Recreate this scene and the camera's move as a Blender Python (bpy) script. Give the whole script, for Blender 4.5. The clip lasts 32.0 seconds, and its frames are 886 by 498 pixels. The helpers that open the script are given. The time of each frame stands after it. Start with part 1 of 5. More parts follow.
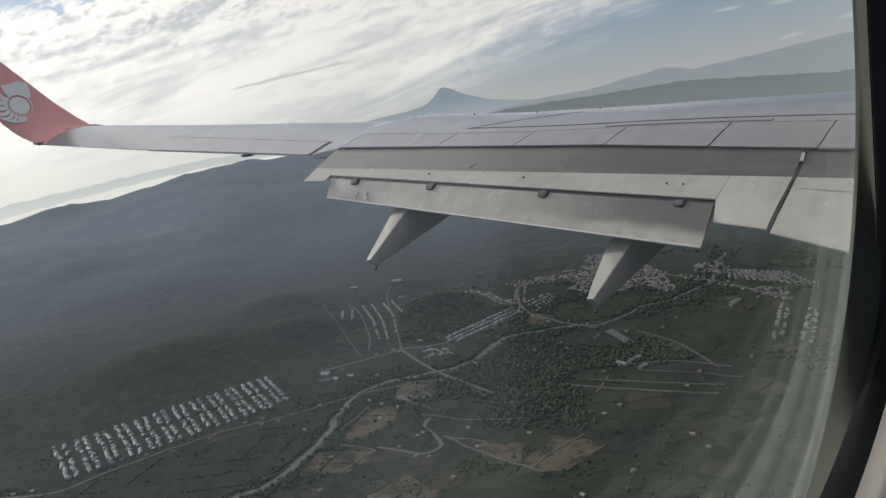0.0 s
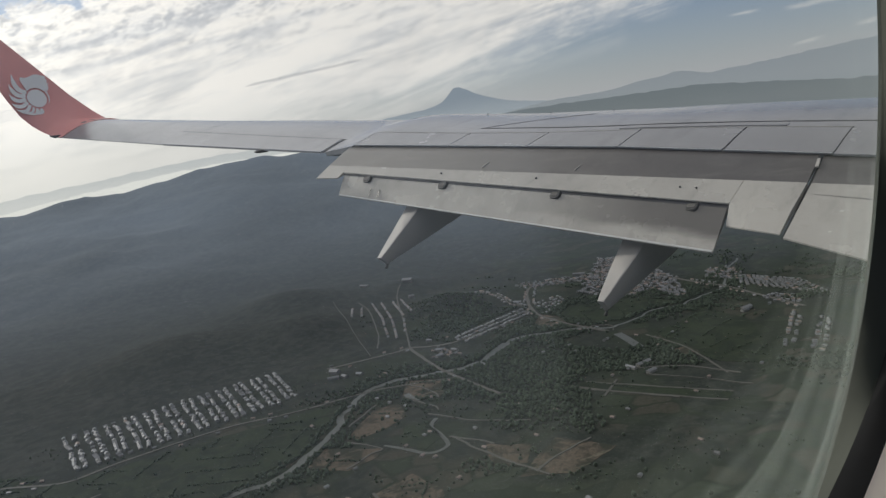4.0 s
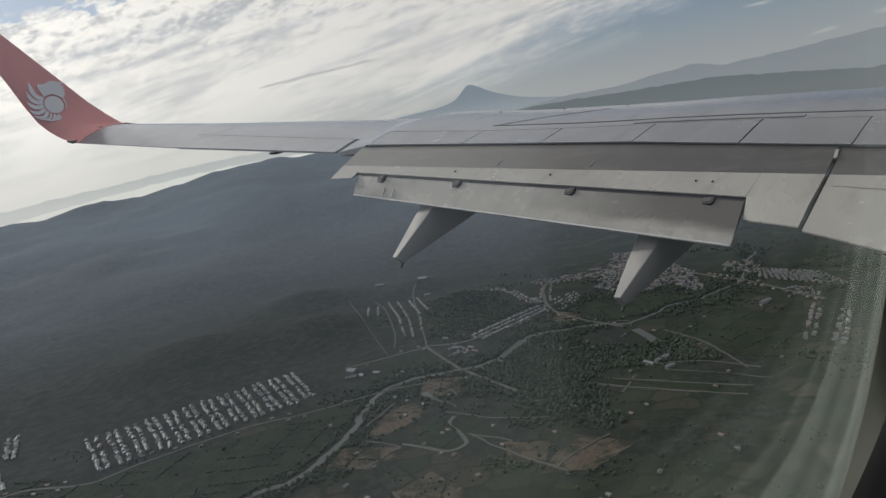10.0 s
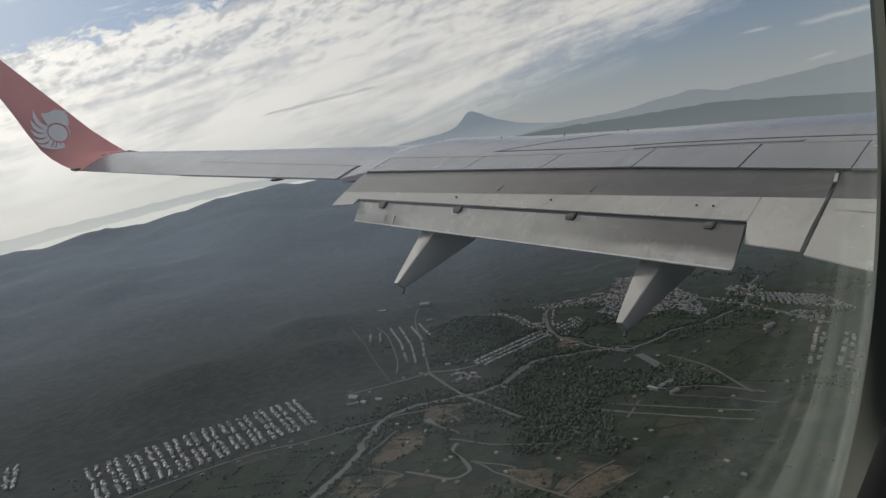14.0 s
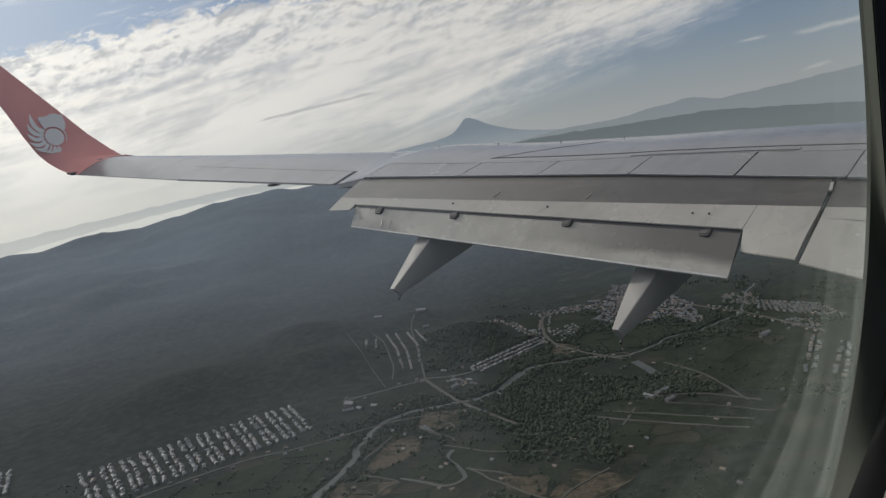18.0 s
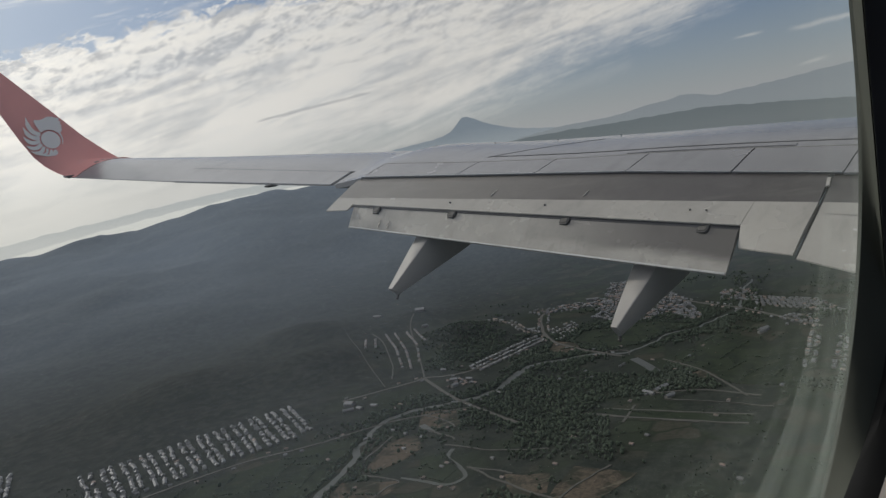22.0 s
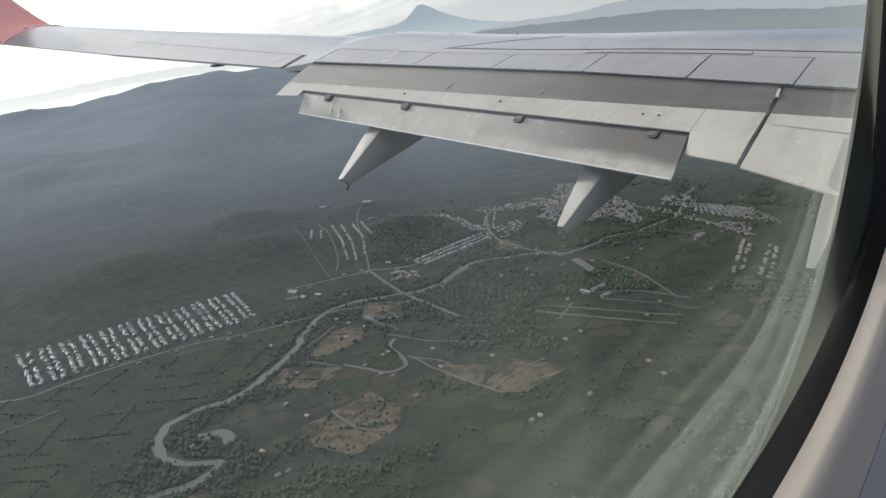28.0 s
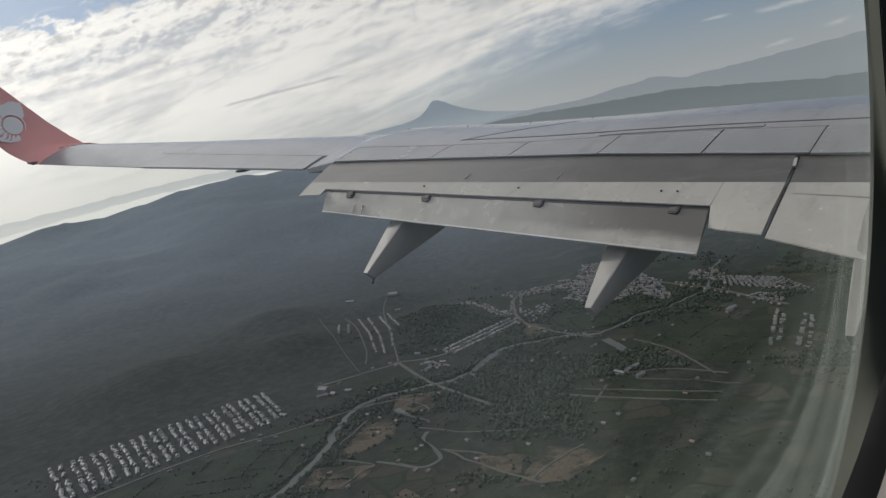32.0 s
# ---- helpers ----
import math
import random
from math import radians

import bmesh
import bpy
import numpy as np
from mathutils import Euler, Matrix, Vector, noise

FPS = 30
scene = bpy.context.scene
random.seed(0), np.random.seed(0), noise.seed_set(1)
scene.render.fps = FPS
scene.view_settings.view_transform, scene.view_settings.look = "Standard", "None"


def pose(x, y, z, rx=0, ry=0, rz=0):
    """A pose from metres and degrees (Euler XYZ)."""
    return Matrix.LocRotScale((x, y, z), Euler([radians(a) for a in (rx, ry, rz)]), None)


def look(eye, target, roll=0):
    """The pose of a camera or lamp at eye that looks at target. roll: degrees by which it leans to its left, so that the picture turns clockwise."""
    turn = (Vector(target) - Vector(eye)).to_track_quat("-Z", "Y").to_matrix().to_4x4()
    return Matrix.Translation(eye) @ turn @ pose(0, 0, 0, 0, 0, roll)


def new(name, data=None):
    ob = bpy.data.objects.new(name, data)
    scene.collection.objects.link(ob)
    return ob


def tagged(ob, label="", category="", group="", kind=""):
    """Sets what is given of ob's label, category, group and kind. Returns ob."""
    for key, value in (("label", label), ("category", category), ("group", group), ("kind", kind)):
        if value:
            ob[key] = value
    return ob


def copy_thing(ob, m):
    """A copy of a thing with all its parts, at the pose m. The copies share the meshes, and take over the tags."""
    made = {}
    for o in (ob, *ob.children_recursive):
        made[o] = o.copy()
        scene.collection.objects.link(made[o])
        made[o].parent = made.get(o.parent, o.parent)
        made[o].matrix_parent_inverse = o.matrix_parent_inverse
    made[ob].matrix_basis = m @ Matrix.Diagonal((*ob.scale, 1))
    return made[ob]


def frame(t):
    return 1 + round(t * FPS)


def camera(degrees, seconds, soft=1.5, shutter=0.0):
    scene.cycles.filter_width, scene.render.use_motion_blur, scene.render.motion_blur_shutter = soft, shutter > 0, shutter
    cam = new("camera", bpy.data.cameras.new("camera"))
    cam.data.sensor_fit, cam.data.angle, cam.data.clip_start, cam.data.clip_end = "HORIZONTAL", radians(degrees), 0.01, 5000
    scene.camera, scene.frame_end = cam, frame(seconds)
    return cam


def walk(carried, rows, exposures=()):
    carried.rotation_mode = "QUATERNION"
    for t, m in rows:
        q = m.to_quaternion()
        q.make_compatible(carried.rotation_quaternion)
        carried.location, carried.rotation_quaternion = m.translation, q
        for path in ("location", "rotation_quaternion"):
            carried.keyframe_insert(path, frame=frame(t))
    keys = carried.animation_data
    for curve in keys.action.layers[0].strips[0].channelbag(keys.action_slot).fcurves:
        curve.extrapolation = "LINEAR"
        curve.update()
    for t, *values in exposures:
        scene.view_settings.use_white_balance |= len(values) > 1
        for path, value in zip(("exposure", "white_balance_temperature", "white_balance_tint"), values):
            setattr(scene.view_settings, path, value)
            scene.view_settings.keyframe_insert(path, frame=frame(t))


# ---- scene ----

EARTH = -500.0      # ground level below the cabin window
SUN_AZ, SUN_EL = -14.0, 33.0   # degrees from abeam towards the nose, degrees up
EDGE_R = ((49.6, 3.9), (66.1, 8.6))     # lower right edge of the cloud bank
EDGE_L = ((16.0, 10.9), (34.0, 12.6))   # edge of the blue gap above the bank


def heading(az, el=0.0):
    a, e = radians(az), radians(el)
    return Vector((math.sin(a) * math.cos(e), math.cos(a) * math.cos(e), math.sin(e)))


# ---------------------------------------------------------------- camera
# seconds, place in the cabin, yaw, pitch, roll
PATH = [
    (0, -0.0043, 0.0016, 0.0031, -46.21, -10.09, -8.96), (0.5, -0.0098, 0.0032, 0.0027, -46.71, -9.51, -8.62), (1, -0.0152, 0.0049, 0.0023, -45.86, -10.83, -8.74),
    (1.5, -0.0196, 0.0044, 0.0014, -45.39, -11.41, -8.73), (2, -0.0239, 0.0039, 0.0005, -46.02, -11.37, -7.99), (2.5, -0.0214, 0.0022, 0.0002, -46.18, -10.49, -7.76),
    (3, -0.0189, 0.0005, -0.0001, -45.23, -10.83, -8.16), (3.5, -0.0177, 0.0007, 0.0000, -45.44, -10.10, -7.87), (5.5, -0.0129, 0.0013, 0.0005, -45.06, -10.02, -8.63),
    (6, -0.0116, 0.0014, 0.0006, -45.17, -9.83, -8.87), (6.5, -0.0104, 0.0016, 0.0007, -44.91, -9.93, -8.90), (7, -0.0092, 0.0017, 0.0009, -45.28, -9.82, -8.80),
    (7.5, -0.0094, 0.0017, 0.0008, -44.58, -10.13, -9.12), (8, -0.0095, 0.0017, 0.0008, -44.94, -10.30, -8.90), (8.5, -0.0097, 0.0017, 0.0008, -44.92, -10.13, -8.83),
    (9, -0.0098, 0.0017, 0.0008, -45.29, -10.06, -8.52), (9.5, -0.0101, 0.0017, 0.0007, -44.78, -10.01, -8.78), (10, -0.0104, 0.0017, 0.0007, -44.10, -9.95, -9.12),
    (10.5, -0.0108, 0.0017, 0.0006, -44.60, -10.15, -8.91), (11, -0.0111, 0.0018, 0.0006, -44.84, -9.98, -8.81), (11.5, -0.0086, 0.0009, 0.0005, -44.74, -9.31, -8.39),
    (12, -0.0060, 0.0000, 0.0005, -45.52, -9.40, -8.50), (12.5, -0.0035, -0.0008, 0.0004, -45.04, -8.05, -9.02), (13, -0.0023, -0.0017, 0.0003, -44.52, -7.91, -9.27),
    (13.5, -0.0005, -0.0016, 0.0005, -44.24, -7.97, -9.32), (15.5, 0.0059, -0.0014, 0.0009, -44.71, -7.51, -9.32), (16, 0.0038, -0.0006, 0.0011, -45.00, -7.51, -9.01),
    (16.5, 0.0017, 0.0002, 0.0013, -45.15, -8.03, -8.65), (17, -0.0016, 0.0009, 0.0015, -44.70, -7.85, -8.78), (17.5, 0.0003, -0.0012, 0.0012, -44.59, -7.29, -8.97),
    (18, 0.0023, -0.0033, 0.0009, -44.63, -7.45, -9.00), (18.5, 0.0047, -0.0039, 0.0007, -44.45, -7.05, -9.44), (19, 0.0072, -0.0045, 0.0005, -44.86, -6.92, -9.19),
    (19.5, 0.0084, -0.0045, 0.0006, -45.20, -6.96, -9.04), (20, 0.0097, -0.0045, 0.0008, -44.90, -7.10, -9.10), (20.5, 0.0138, -0.0055, 0.0011, -44.82, -7.48, -9.07),
    (21, 0.0180, -0.0065, 0.0013, -44.63, -6.95, -9.43), (21.5, 0.0134, -0.0050, 0.0013, -44.99, -7.03, -9.34), (22, 0.0089, -0.0036, 0.0014, -44.76, -7.54, -9.57),
    (22.5, 0.0101, -0.0038, 0.0011, -44.81, -6.62, -9.42), (23, 0.0114, -0.0041, 0.0008, -45.04, -6.56, -9.18), (23.5, 0.0126, -0.0044, 0.0005, -44.94, -6.44, -9.06),
    (24, 0.0139, -0.0047, 0.0002, -45.50, -6.65, -8.77), (24.5, 0.0081, -0.0033, -0.0003, -45.31, -6.62, -8.78), (26.5, -0.0118, 0.0024, -0.0023, -47.29, -7.81, -6.96),
    (27, -0.0181, 0.0029, -0.0037, -46.61, -14.20, -6.40), (27.5, -0.0263, 0.0064, -0.0046, -46.77, -17.82, -6.72), (28, -0.0267, 0.0080, -0.0049, -47.82, -16.52, -6.38),
    (28.5, -0.0189, 0.0059, -0.0033, -46.15, -15.45, -8.01), (29, -0.0112, 0.0037, -0.0016, -45.50, -13.50, -9.37), (29.5, -0.0132, 0.0054, -0.0013, -47.28, -12.79, -8.27),
    (30, -0.0153, 0.0072, -0.0010, -47.59, -12.72, -7.89), (30.5, -0.0198, 0.0085, -0.0001, -47.73, -10.80, -8.94), (31, -0.0243, 0.0098, 0.0008, -47.62, -10.09, -9.18),
    (31.5, -0.0243, 0.0081, 0.0007, -46.90, -10.11, -9.74), (32, -0.0244, 0.0064, 0.0007, -46.76, -9.19, -9.97),
]


def camera_pose(x, y, z, yaw, pitch, roll):
    eye = Vector((x, y, z))
    return look(eye, eye + heading(-yaw, pitch), roll)


EXPOSURES = [(0.0, 0.31), (2.0, 0.27), (3.5, 0.21), (6.0, 0.08), (13.0, 0.05), (16.0, 0.0), (20.0, 0.0), (22.0, -0.08), (24.0, -0.28), (26.4, -0.1), (27.0, 0.28), (27.6, 0.85), (28.2, 0.92), (29.0, 0.52), (30.0, 0.30), (31.0, 0.17), (32.0, 0.15)]
cam = camera(64.0, 32.0, soft=1.4)
walk(cam, [(r[0], camera_pose(*r[1:])) for r in PATH], [(t, stops, 6440, 10) for t, stops in EXPOSURES])


# ---------------------------------------------------------------- node helpers
def nodes_of(tree):
    tree.nodes.clear()
    return tree.nodes, tree.links


def feed(links, value, socket):
    if isinstance(value, bpy.types.NodeSocket):
        links.new(value, socket)
    else:
        socket.default_value = value


def calc(tree, op, a, b=0.0, c=None, clamp=False):
    n = tree.nodes.new("ShaderNodeMath")
    n.operation, n.use_clamp = op, clamp
    feed(tree.links, a, n.inputs[0])
    feed(tree.links, b, n.inputs[1])
    if c is not None:
        feed(tree.links, c, n.inputs[2])
    return n.outputs[0]


def ramp01(tree, value, low, high):
    n = tree.nodes.new("ShaderNodeMapRange")
    n.interpolation_type = "SMOOTHSTEP"
    feed(tree.links, value, n.inputs["Value"])
    n.inputs["From Min"].default_value, n.inputs["From Max"].default_value = low, high
    return n.outputs["Result"]


def blend(tree, fac, a, b, mode="MIX"):
    n = tree.nodes.new("ShaderNodeMix")
    n.data_type, n.blend_type = "RGBA", mode
    feed(tree.links, fac, n.inputs["Factor"])
    for v, s in ((a, n.inputs[6]), (b, n.inputs[7])):
        feed(tree.links, (*v, 1.0) if isinstance(v, tuple) and len(v) == 3 else v, s)
    return n.outputs[2]


def noise_of(tree, vector, scale, detail=4.0, rough=0.55, distortion=0.0):
    n = tree.nodes.new("ShaderNodeTexNoise")
    feed(tree.links, vector, n.inputs["Vector"])
    n.inputs["Scale"].default_value, n.inputs["Detail"].default_value = scale, detail
    n.inputs["Roughness"].default_value, n.inputs["Distortion"].default_value = rough, distortion
    return n.outputs["Fac"]


def stretch(tree, vector, scale, turn=0.0):
    """Turn about z first, then scale along the turned axes."""
    if turn:
        r = tree.nodes.new("ShaderNodeMapping")
        feed(tree.links, vector, r.inputs["Vector"])
        r.inputs["Rotation"].default_value = (0, 0, radians(turn))
        vector = r.outputs["Vector"]
    n = tree.nodes.new("ShaderNodeMapping")
    feed(tree.links, vector, n.inputs["Vector"])
    n.inputs["Scale"].default_value = scale
    return n.outputs["Vector"]


# ---------------------------------------------------------------- sky and sun
def make_sky():
    w = bpy.data.worlds.new("sky")
    scene.world = w
    w.use_nodes = True
    tr = w.node_tree
    nd, ln = nodes_of(tr)
    out, bg = nd.new("ShaderNodeOutputWorld"), nd.new("ShaderNodeBackground")
    sky = nd.new("ShaderNodeTexSky")
    sky.sky_type, sky.sun_disc = "NISHITA", False
    sky.sun_elevation, sky.sun_rotation = radians(SUN_EL), radians(SUN_AZ)
    sky.altitude, sky.air_density, sky.dust_density, sky.ozone_density = 500, 1.0, 1.5, 1.6
    co = nd.new("ShaderNodeTexCoord").outputs["Generated"]
    sep = nd.new("ShaderNodeSeparateXYZ")
    ln.new(co, sep.inputs[0])
    x, y, z = sep.outputs
    up = calc(tr, "MAXIMUM", z, 0.0)

    def along(v):
        n = nd.new("ShaderNodeVectorMath")
        n.operation = "DOT_PRODUCT"
        ln.new(co, n.inputs[0])
        n.inputs[1].default_value = v
        return n.outputs["Value"]

    def edge(p, q):
        """Distance above the line in the sky through two directions, given left to right."""
        return along(heading(*q).cross(heading(*p)).normalized())

    def sum_of(*terms):
        total = 0.0
        for value, centre, gain in terms:
            total = calc(tr, "ADD", total, calc(tr, "MULTIPLY", calc(tr, "SUBTRACT", value, centre), gain))
        return total

    az = calc(tr, "MULTIPLY", calc(tr, "ARCTAN2", x, y), 57.2958)
    el = calc(tr, "MULTIPLY", calc(tr, "ARCSINE", z), 57.2958)
    dome = nd.new("ShaderNodeCombineXYZ")
    ln.new(az, dome.inputs[0])
    ln.new(el, dome.inputs[1])
    dome = dome.outputs[0]
    nudge = nd.new("ShaderNodeVectorMath")
    nudge.operation = "ADD"
    ln.new(dome, nudge.inputs[0])
    nudge.inputs[1].default_value = (-0.30, 0.42, 0.0)      # a little way towards the sun
    glow = calc(tr, "POWER", calc(tr, "MAXIMUM", along(heading(SUN_AZ, SUN_EL)), 0.0), 5.0)
    low_glow = calc(tr, "POWER", calc(tr, "MAXIMUM", along(heading(SUN_AZ)), 0.0), 3.0)
    puff = noise_of(tr, stretch(tr, dome, (0.50, 1.05, 1), -13), 1.0, 7.0, 0.62, 0.35)
    sunward = noise_of(tr, stretch(tr, nudge.outputs[0], (0.50, 1.05, 1), -13), 1.0, 7.0, 0.62, 0.35)
    ripple = noise_of(tr, stretch(tr, dome, (1.5, 3.4, 1), -20), 1.0, 4.0, 0.6, 0.6)
    streak = noise_of(tr, stretch(tr, dome, (0.085, 0.80, 1), -11), 1.0, 6.0, 0.62, 0.5)
    lump = noise_of(tr, stretch(tr, dome, (0.085, 0.24, 1), -12), 1.0, 3.0, 0.55, 0.4)
    ragged = sum_of((puff, 0.5, 0.075), (ripple, 0.5, 0.022), (lump, 0.5, 0.03))
    frayed = sum_of((streak, 0.5, 0.09), (puff, 0.5, 0.04), (ripple, 0.5, 0.015), (lump, 0.5, 0.05))
    # the bank ends in clear air ahead, and opens to a blue gap high abeam
    clear_right = ramp01(tr, calc(tr, "ADD", edge(*EDGE_R), frayed), 0.042, -0.046)
    gap = ramp01(tr, calc(tr, "ADD", edge(*EDGE_L), ragged), 0.002, 0.014)
    gap = calc(tr, "MULTIPLY", gap, calc(tr, "SUBTRACT", 1.0, calc(tr, "MULTIPLY", ramp01(tr, z, 0.30, 0.42), 0.62)))
    flock = calc(tr, "MULTIPLY", ramp01(tr, sum_of((puff, 0.0, 0.6), (ripple, 0.0, 0.4)), 0.53, 0.62), ramp01(tr, az, 19.0, 36.0))
    veil = calc(tr, "MULTIPLY", ramp01(tr, streak, 0.52, 0.70), 0.6)
    gap = calc(tr, "MULTIPLY", gap, calc(tr, "SUBTRACT", 1.0, calc(tr, "MAXIMUM", flock, veil)))
    bank = calc(tr, "MULTIPLY", calc(tr, "SUBTRACT", 1.0, clear_right), calc(tr, "SUBTRACT", 1.0, gap))
    thin = ramp01(tr, sum_of((streak, 0.0, 0.6), (puff, 0.0, 0.3), (lump, 0.0, 0.1)), 0.40, 0.58)
    cloud = calc(tr, "MULTIPLY", bank, calc(tr, "ADD", 0.78, calc(tr, "MULTIPLY", thin, 0.20)))

    def wisp(p, q, wide, strength):
        """A thin trail of cloud between two directions, frayed along its length."""
        off = calc(tr, "ABSOLUTE", calc(tr, "ADD", edge(p, q), sum_of((puff, 0.5, wide * 1.2), (ripple, 0.5, wide * 0.8))))
        body = calc(tr, "MULTIPLY", ramp01(tr, off, wide, 0.0), calc(tr, "MULTIPLY", ramp01(tr, az, p[0], p[0] + 1.2), ramp01(tr, az, q[0], q[0] - 1.2)))
        return calc(tr, "MULTIPLY", body, strength)

    for trail in (((60.8, 6.2), (67.0, 6.95), 0.0034, 0.42), ((68.4, 4.7), (71.0, 4.75), 0.003, 0.35), ((72.0, 4.5), (79.0, 4.8), 0.005, 0.35), ((72.3, 1.90), (74.9, 2.25), 0.0040, 0.45), ((76.2, 2.6), (78.4, 2.9), 0.0048, 0.5), ((50.0, 2.3), (62.0, 4.4), 0.014, 0.10)):
        cloud = calc(tr, "MAXIMUM", cloud, wisp(*trail))
    gloom = wisp((31.6, 4.75), (41.6, 5.70), 0.0034, 1.0)
    blue = blend(tr, 1.0, sky.outputs["Color"], (0.0385, 0.0455, 0.0565), "MULTIPLY")
    haze = calc(tr, "POWER", calc(tr, "SUBTRACT", 1.0, up), 10.0)
    pale = blend(tr, low_glow, (0.385, 0.390, 0.402), (0.86, 0.84, 0.755))
    blue = blend(tr, calc(tr, "MULTIPLY", glow, 1.5, clamp=True), blue, (0.66, 0.73, 0.82))
    air = blend(tr, calc(tr, "MULTIPLY", haze, 0.85), blue, pale)
    lit = blend(tr, glow, (0.66, 0.635, 0.600), (1.85, 1.75, 1.60))
    dim = blend(tr, glow, (0.455, 0.445, 0.435), (0.88, 0.865, 0.86))
    # heaped near the gap, drawn out to smooth sheets lower down
    heaped = calc(tr, "ADD", 0.15, calc(tr, "MULTIPLY", ramp01(tr, calc(tr, "ADD", edge(*EDGE_L), calc(tr, "MULTIPLY", calc(tr, "SUBTRACT", lump, 0.5), 0.12)), -0.125, -0.005), 0.85))
    relief = calc(tr, "MULTIPLY", heaped, sum_of((puff, 0.5, 0.95), (sunward, 0.5, -1.35), (ripple, 0.5, 0.6)))
    shade = calc(tr, "ADD", calc(tr, "ADD", 0.54, relief), sum_of((streak, 0.5, 0.55), (lump, 0.5, 0.55), (gloom, 0.0, -0.30)))
    white = blend(tr, ramp01(tr, shade, 0.27, 0.64), dim, lit)
    # near the horizon the sheets melt into bright haze
    cloud = calc(tr, "MULTIPLY", cloud, calc(tr, "ADD", 0.25, calc(tr, "MULTIPLY", ramp01(tr, el, -1.0, 5.0), 0.75)))
    full = blend(tr, cloud, air, white)
    ln.new(full, bg.inputs["Color"])
    bg.inputs["Strength"].default_value = 1.0
    ln.new(bg.outputs[0], out.inputs["Surface"])


make_sky()
lamp = bpy.data.lights.new("sun", "SUN")
lamp.energy, lamp.angle, lamp.color = 1.75, radians(2.0), (1.0, 0.95, 0.87)
sun = new("sun", lamp)
sun.matrix_world = look(heading(SUN_AZ, SUN_EL) * 50, (0, 0, 0))


# ---------------------------------------------------------------- materials
def material(name, base, rough=0.6, metal=0.0, scale=3.0, spread=0.12, grain=0.0, bump=0.0, streaks=None, random_tint=0.0, gloss=0.5):
    """Paint, metal or plastic with large stains and fine grain, by object coordinates in metres."""
    m = bpy.data.materials.new(name)
    m.use_nodes = True
    tr = m.node_tree
    nd, ln = nodes_of(tr)
    out, bs = nd.new("ShaderNodeOutputMaterial"), nd.new("ShaderNodeBsdfPrincipled")
    ln.new(bs.outputs[0], out.inputs[0])
    co = nd.new("ShaderNodeTexCoord").outputs["Object"]
    big = noise_of(tr, co, scale, 4.0)
    dark = tuple(c * (1 - spread) for c in base)
    light = tuple(min(1.0, c * (1 + spread)) for c in base)
    col = blend(tr, ramp01(tr, big, 0.3, 0.7), dark, light)
    if streaks:
        s = noise_of(tr, stretch(tr, co, streaks), 1.0, 4.0, 0.65)
        col = blend(tr, calc(tr, "MULTIPLY", ramp01(tr, s, 0.5, 0.75), 0.45), col, tuple(c * 0.6 for c in base))
    if grain:
        fine = noise_of(tr, co, scale * 14, 3.0)
        col = blend(tr, calc(tr, "MULTIPLY", ramp01(tr, fine, 0.45, 0.7), grain), col, tuple(c * 0.7 for c in base))
    if random_tint:
        info = nd.new("ShaderNodeObjectInfo")
        col = blend(tr, calc(tr, "MULTIPLY", info.outputs["Random"], random_tint), col, tuple(c * 0.45 for c in base))
    ln.new(col, bs.inputs["Base Color"])
    bs.inputs["Metallic"].default_value = metal
    bs.inputs["Specular IOR Level"].default_value = gloss
    ln.new(calc(tr, "ADD", rough - 0.08, calc(tr, "MULTIPLY", big, 0.16)), bs.inputs["Roughness"])
    if bump:
        b = nd.new("ShaderNodeBump")
        b.inputs["Strength"].default_value = 0.4
        b.inputs["Distance"].default_value = bump
        ln.new(noise_of(tr, co, scale * 8, 4.0), b.inputs["Height"])
        ln.new(b.outputs[0], bs.inputs["Normal"])
    return m


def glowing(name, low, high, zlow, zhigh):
    """A plain glowing backdrop of distance, its haze put into the colour, paler towards its foot."""
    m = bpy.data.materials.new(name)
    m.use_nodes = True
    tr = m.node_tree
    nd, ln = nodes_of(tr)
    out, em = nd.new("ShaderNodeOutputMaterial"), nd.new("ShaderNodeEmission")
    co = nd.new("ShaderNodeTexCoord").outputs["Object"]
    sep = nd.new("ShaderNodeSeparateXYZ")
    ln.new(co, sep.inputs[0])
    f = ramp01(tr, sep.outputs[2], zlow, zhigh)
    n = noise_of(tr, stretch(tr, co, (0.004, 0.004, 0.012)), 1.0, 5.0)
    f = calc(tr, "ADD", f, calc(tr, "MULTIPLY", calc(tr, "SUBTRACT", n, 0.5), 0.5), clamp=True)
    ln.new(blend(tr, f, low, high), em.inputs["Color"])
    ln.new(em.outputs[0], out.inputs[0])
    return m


WING_GREY = material("wing_paint", (0.325, 0.325, 0.332), 0.23, 0.2, 0.9, 0.07, 0.12, 0.0, (0.5, 3.0, 3.0), 0.0, 1.0)
SPOILER_GREY = material("spoiler_paint", (0.30, 0.30, 0.306), 0.25, 0.2, 1.6, 0.06, 0.10, 0.0, (0.5, 4.0, 3.0), 0.0, 1.0)
FLAP_LIGHT = material("flap_paint", (0.36, 0.345, 0.312), 0.26, 0.06, 1.3, 0.07, 0.15, 0.0, (0.7, 5.0, 5.0), 0.0, 1.0)
# pale strip colour that stands in for the highlight along trailing edges
EDGE_HIGHLIGHT = material("edge_highlight_paint", (0.52, 0.52, 0.51), 0.35, 0.3, 6.0, 0.12, 0.2)
SCUFF = material("rubbed_paint", (0.165, 0.156, 0.146), 0.4, 0.0, 5.0, 0.25, 0.4)
FAIRING = material("fairing_paint", (0.335, 0.32, 0.30), 0.45, 0.0, 2.0, 0.07, 0.1)
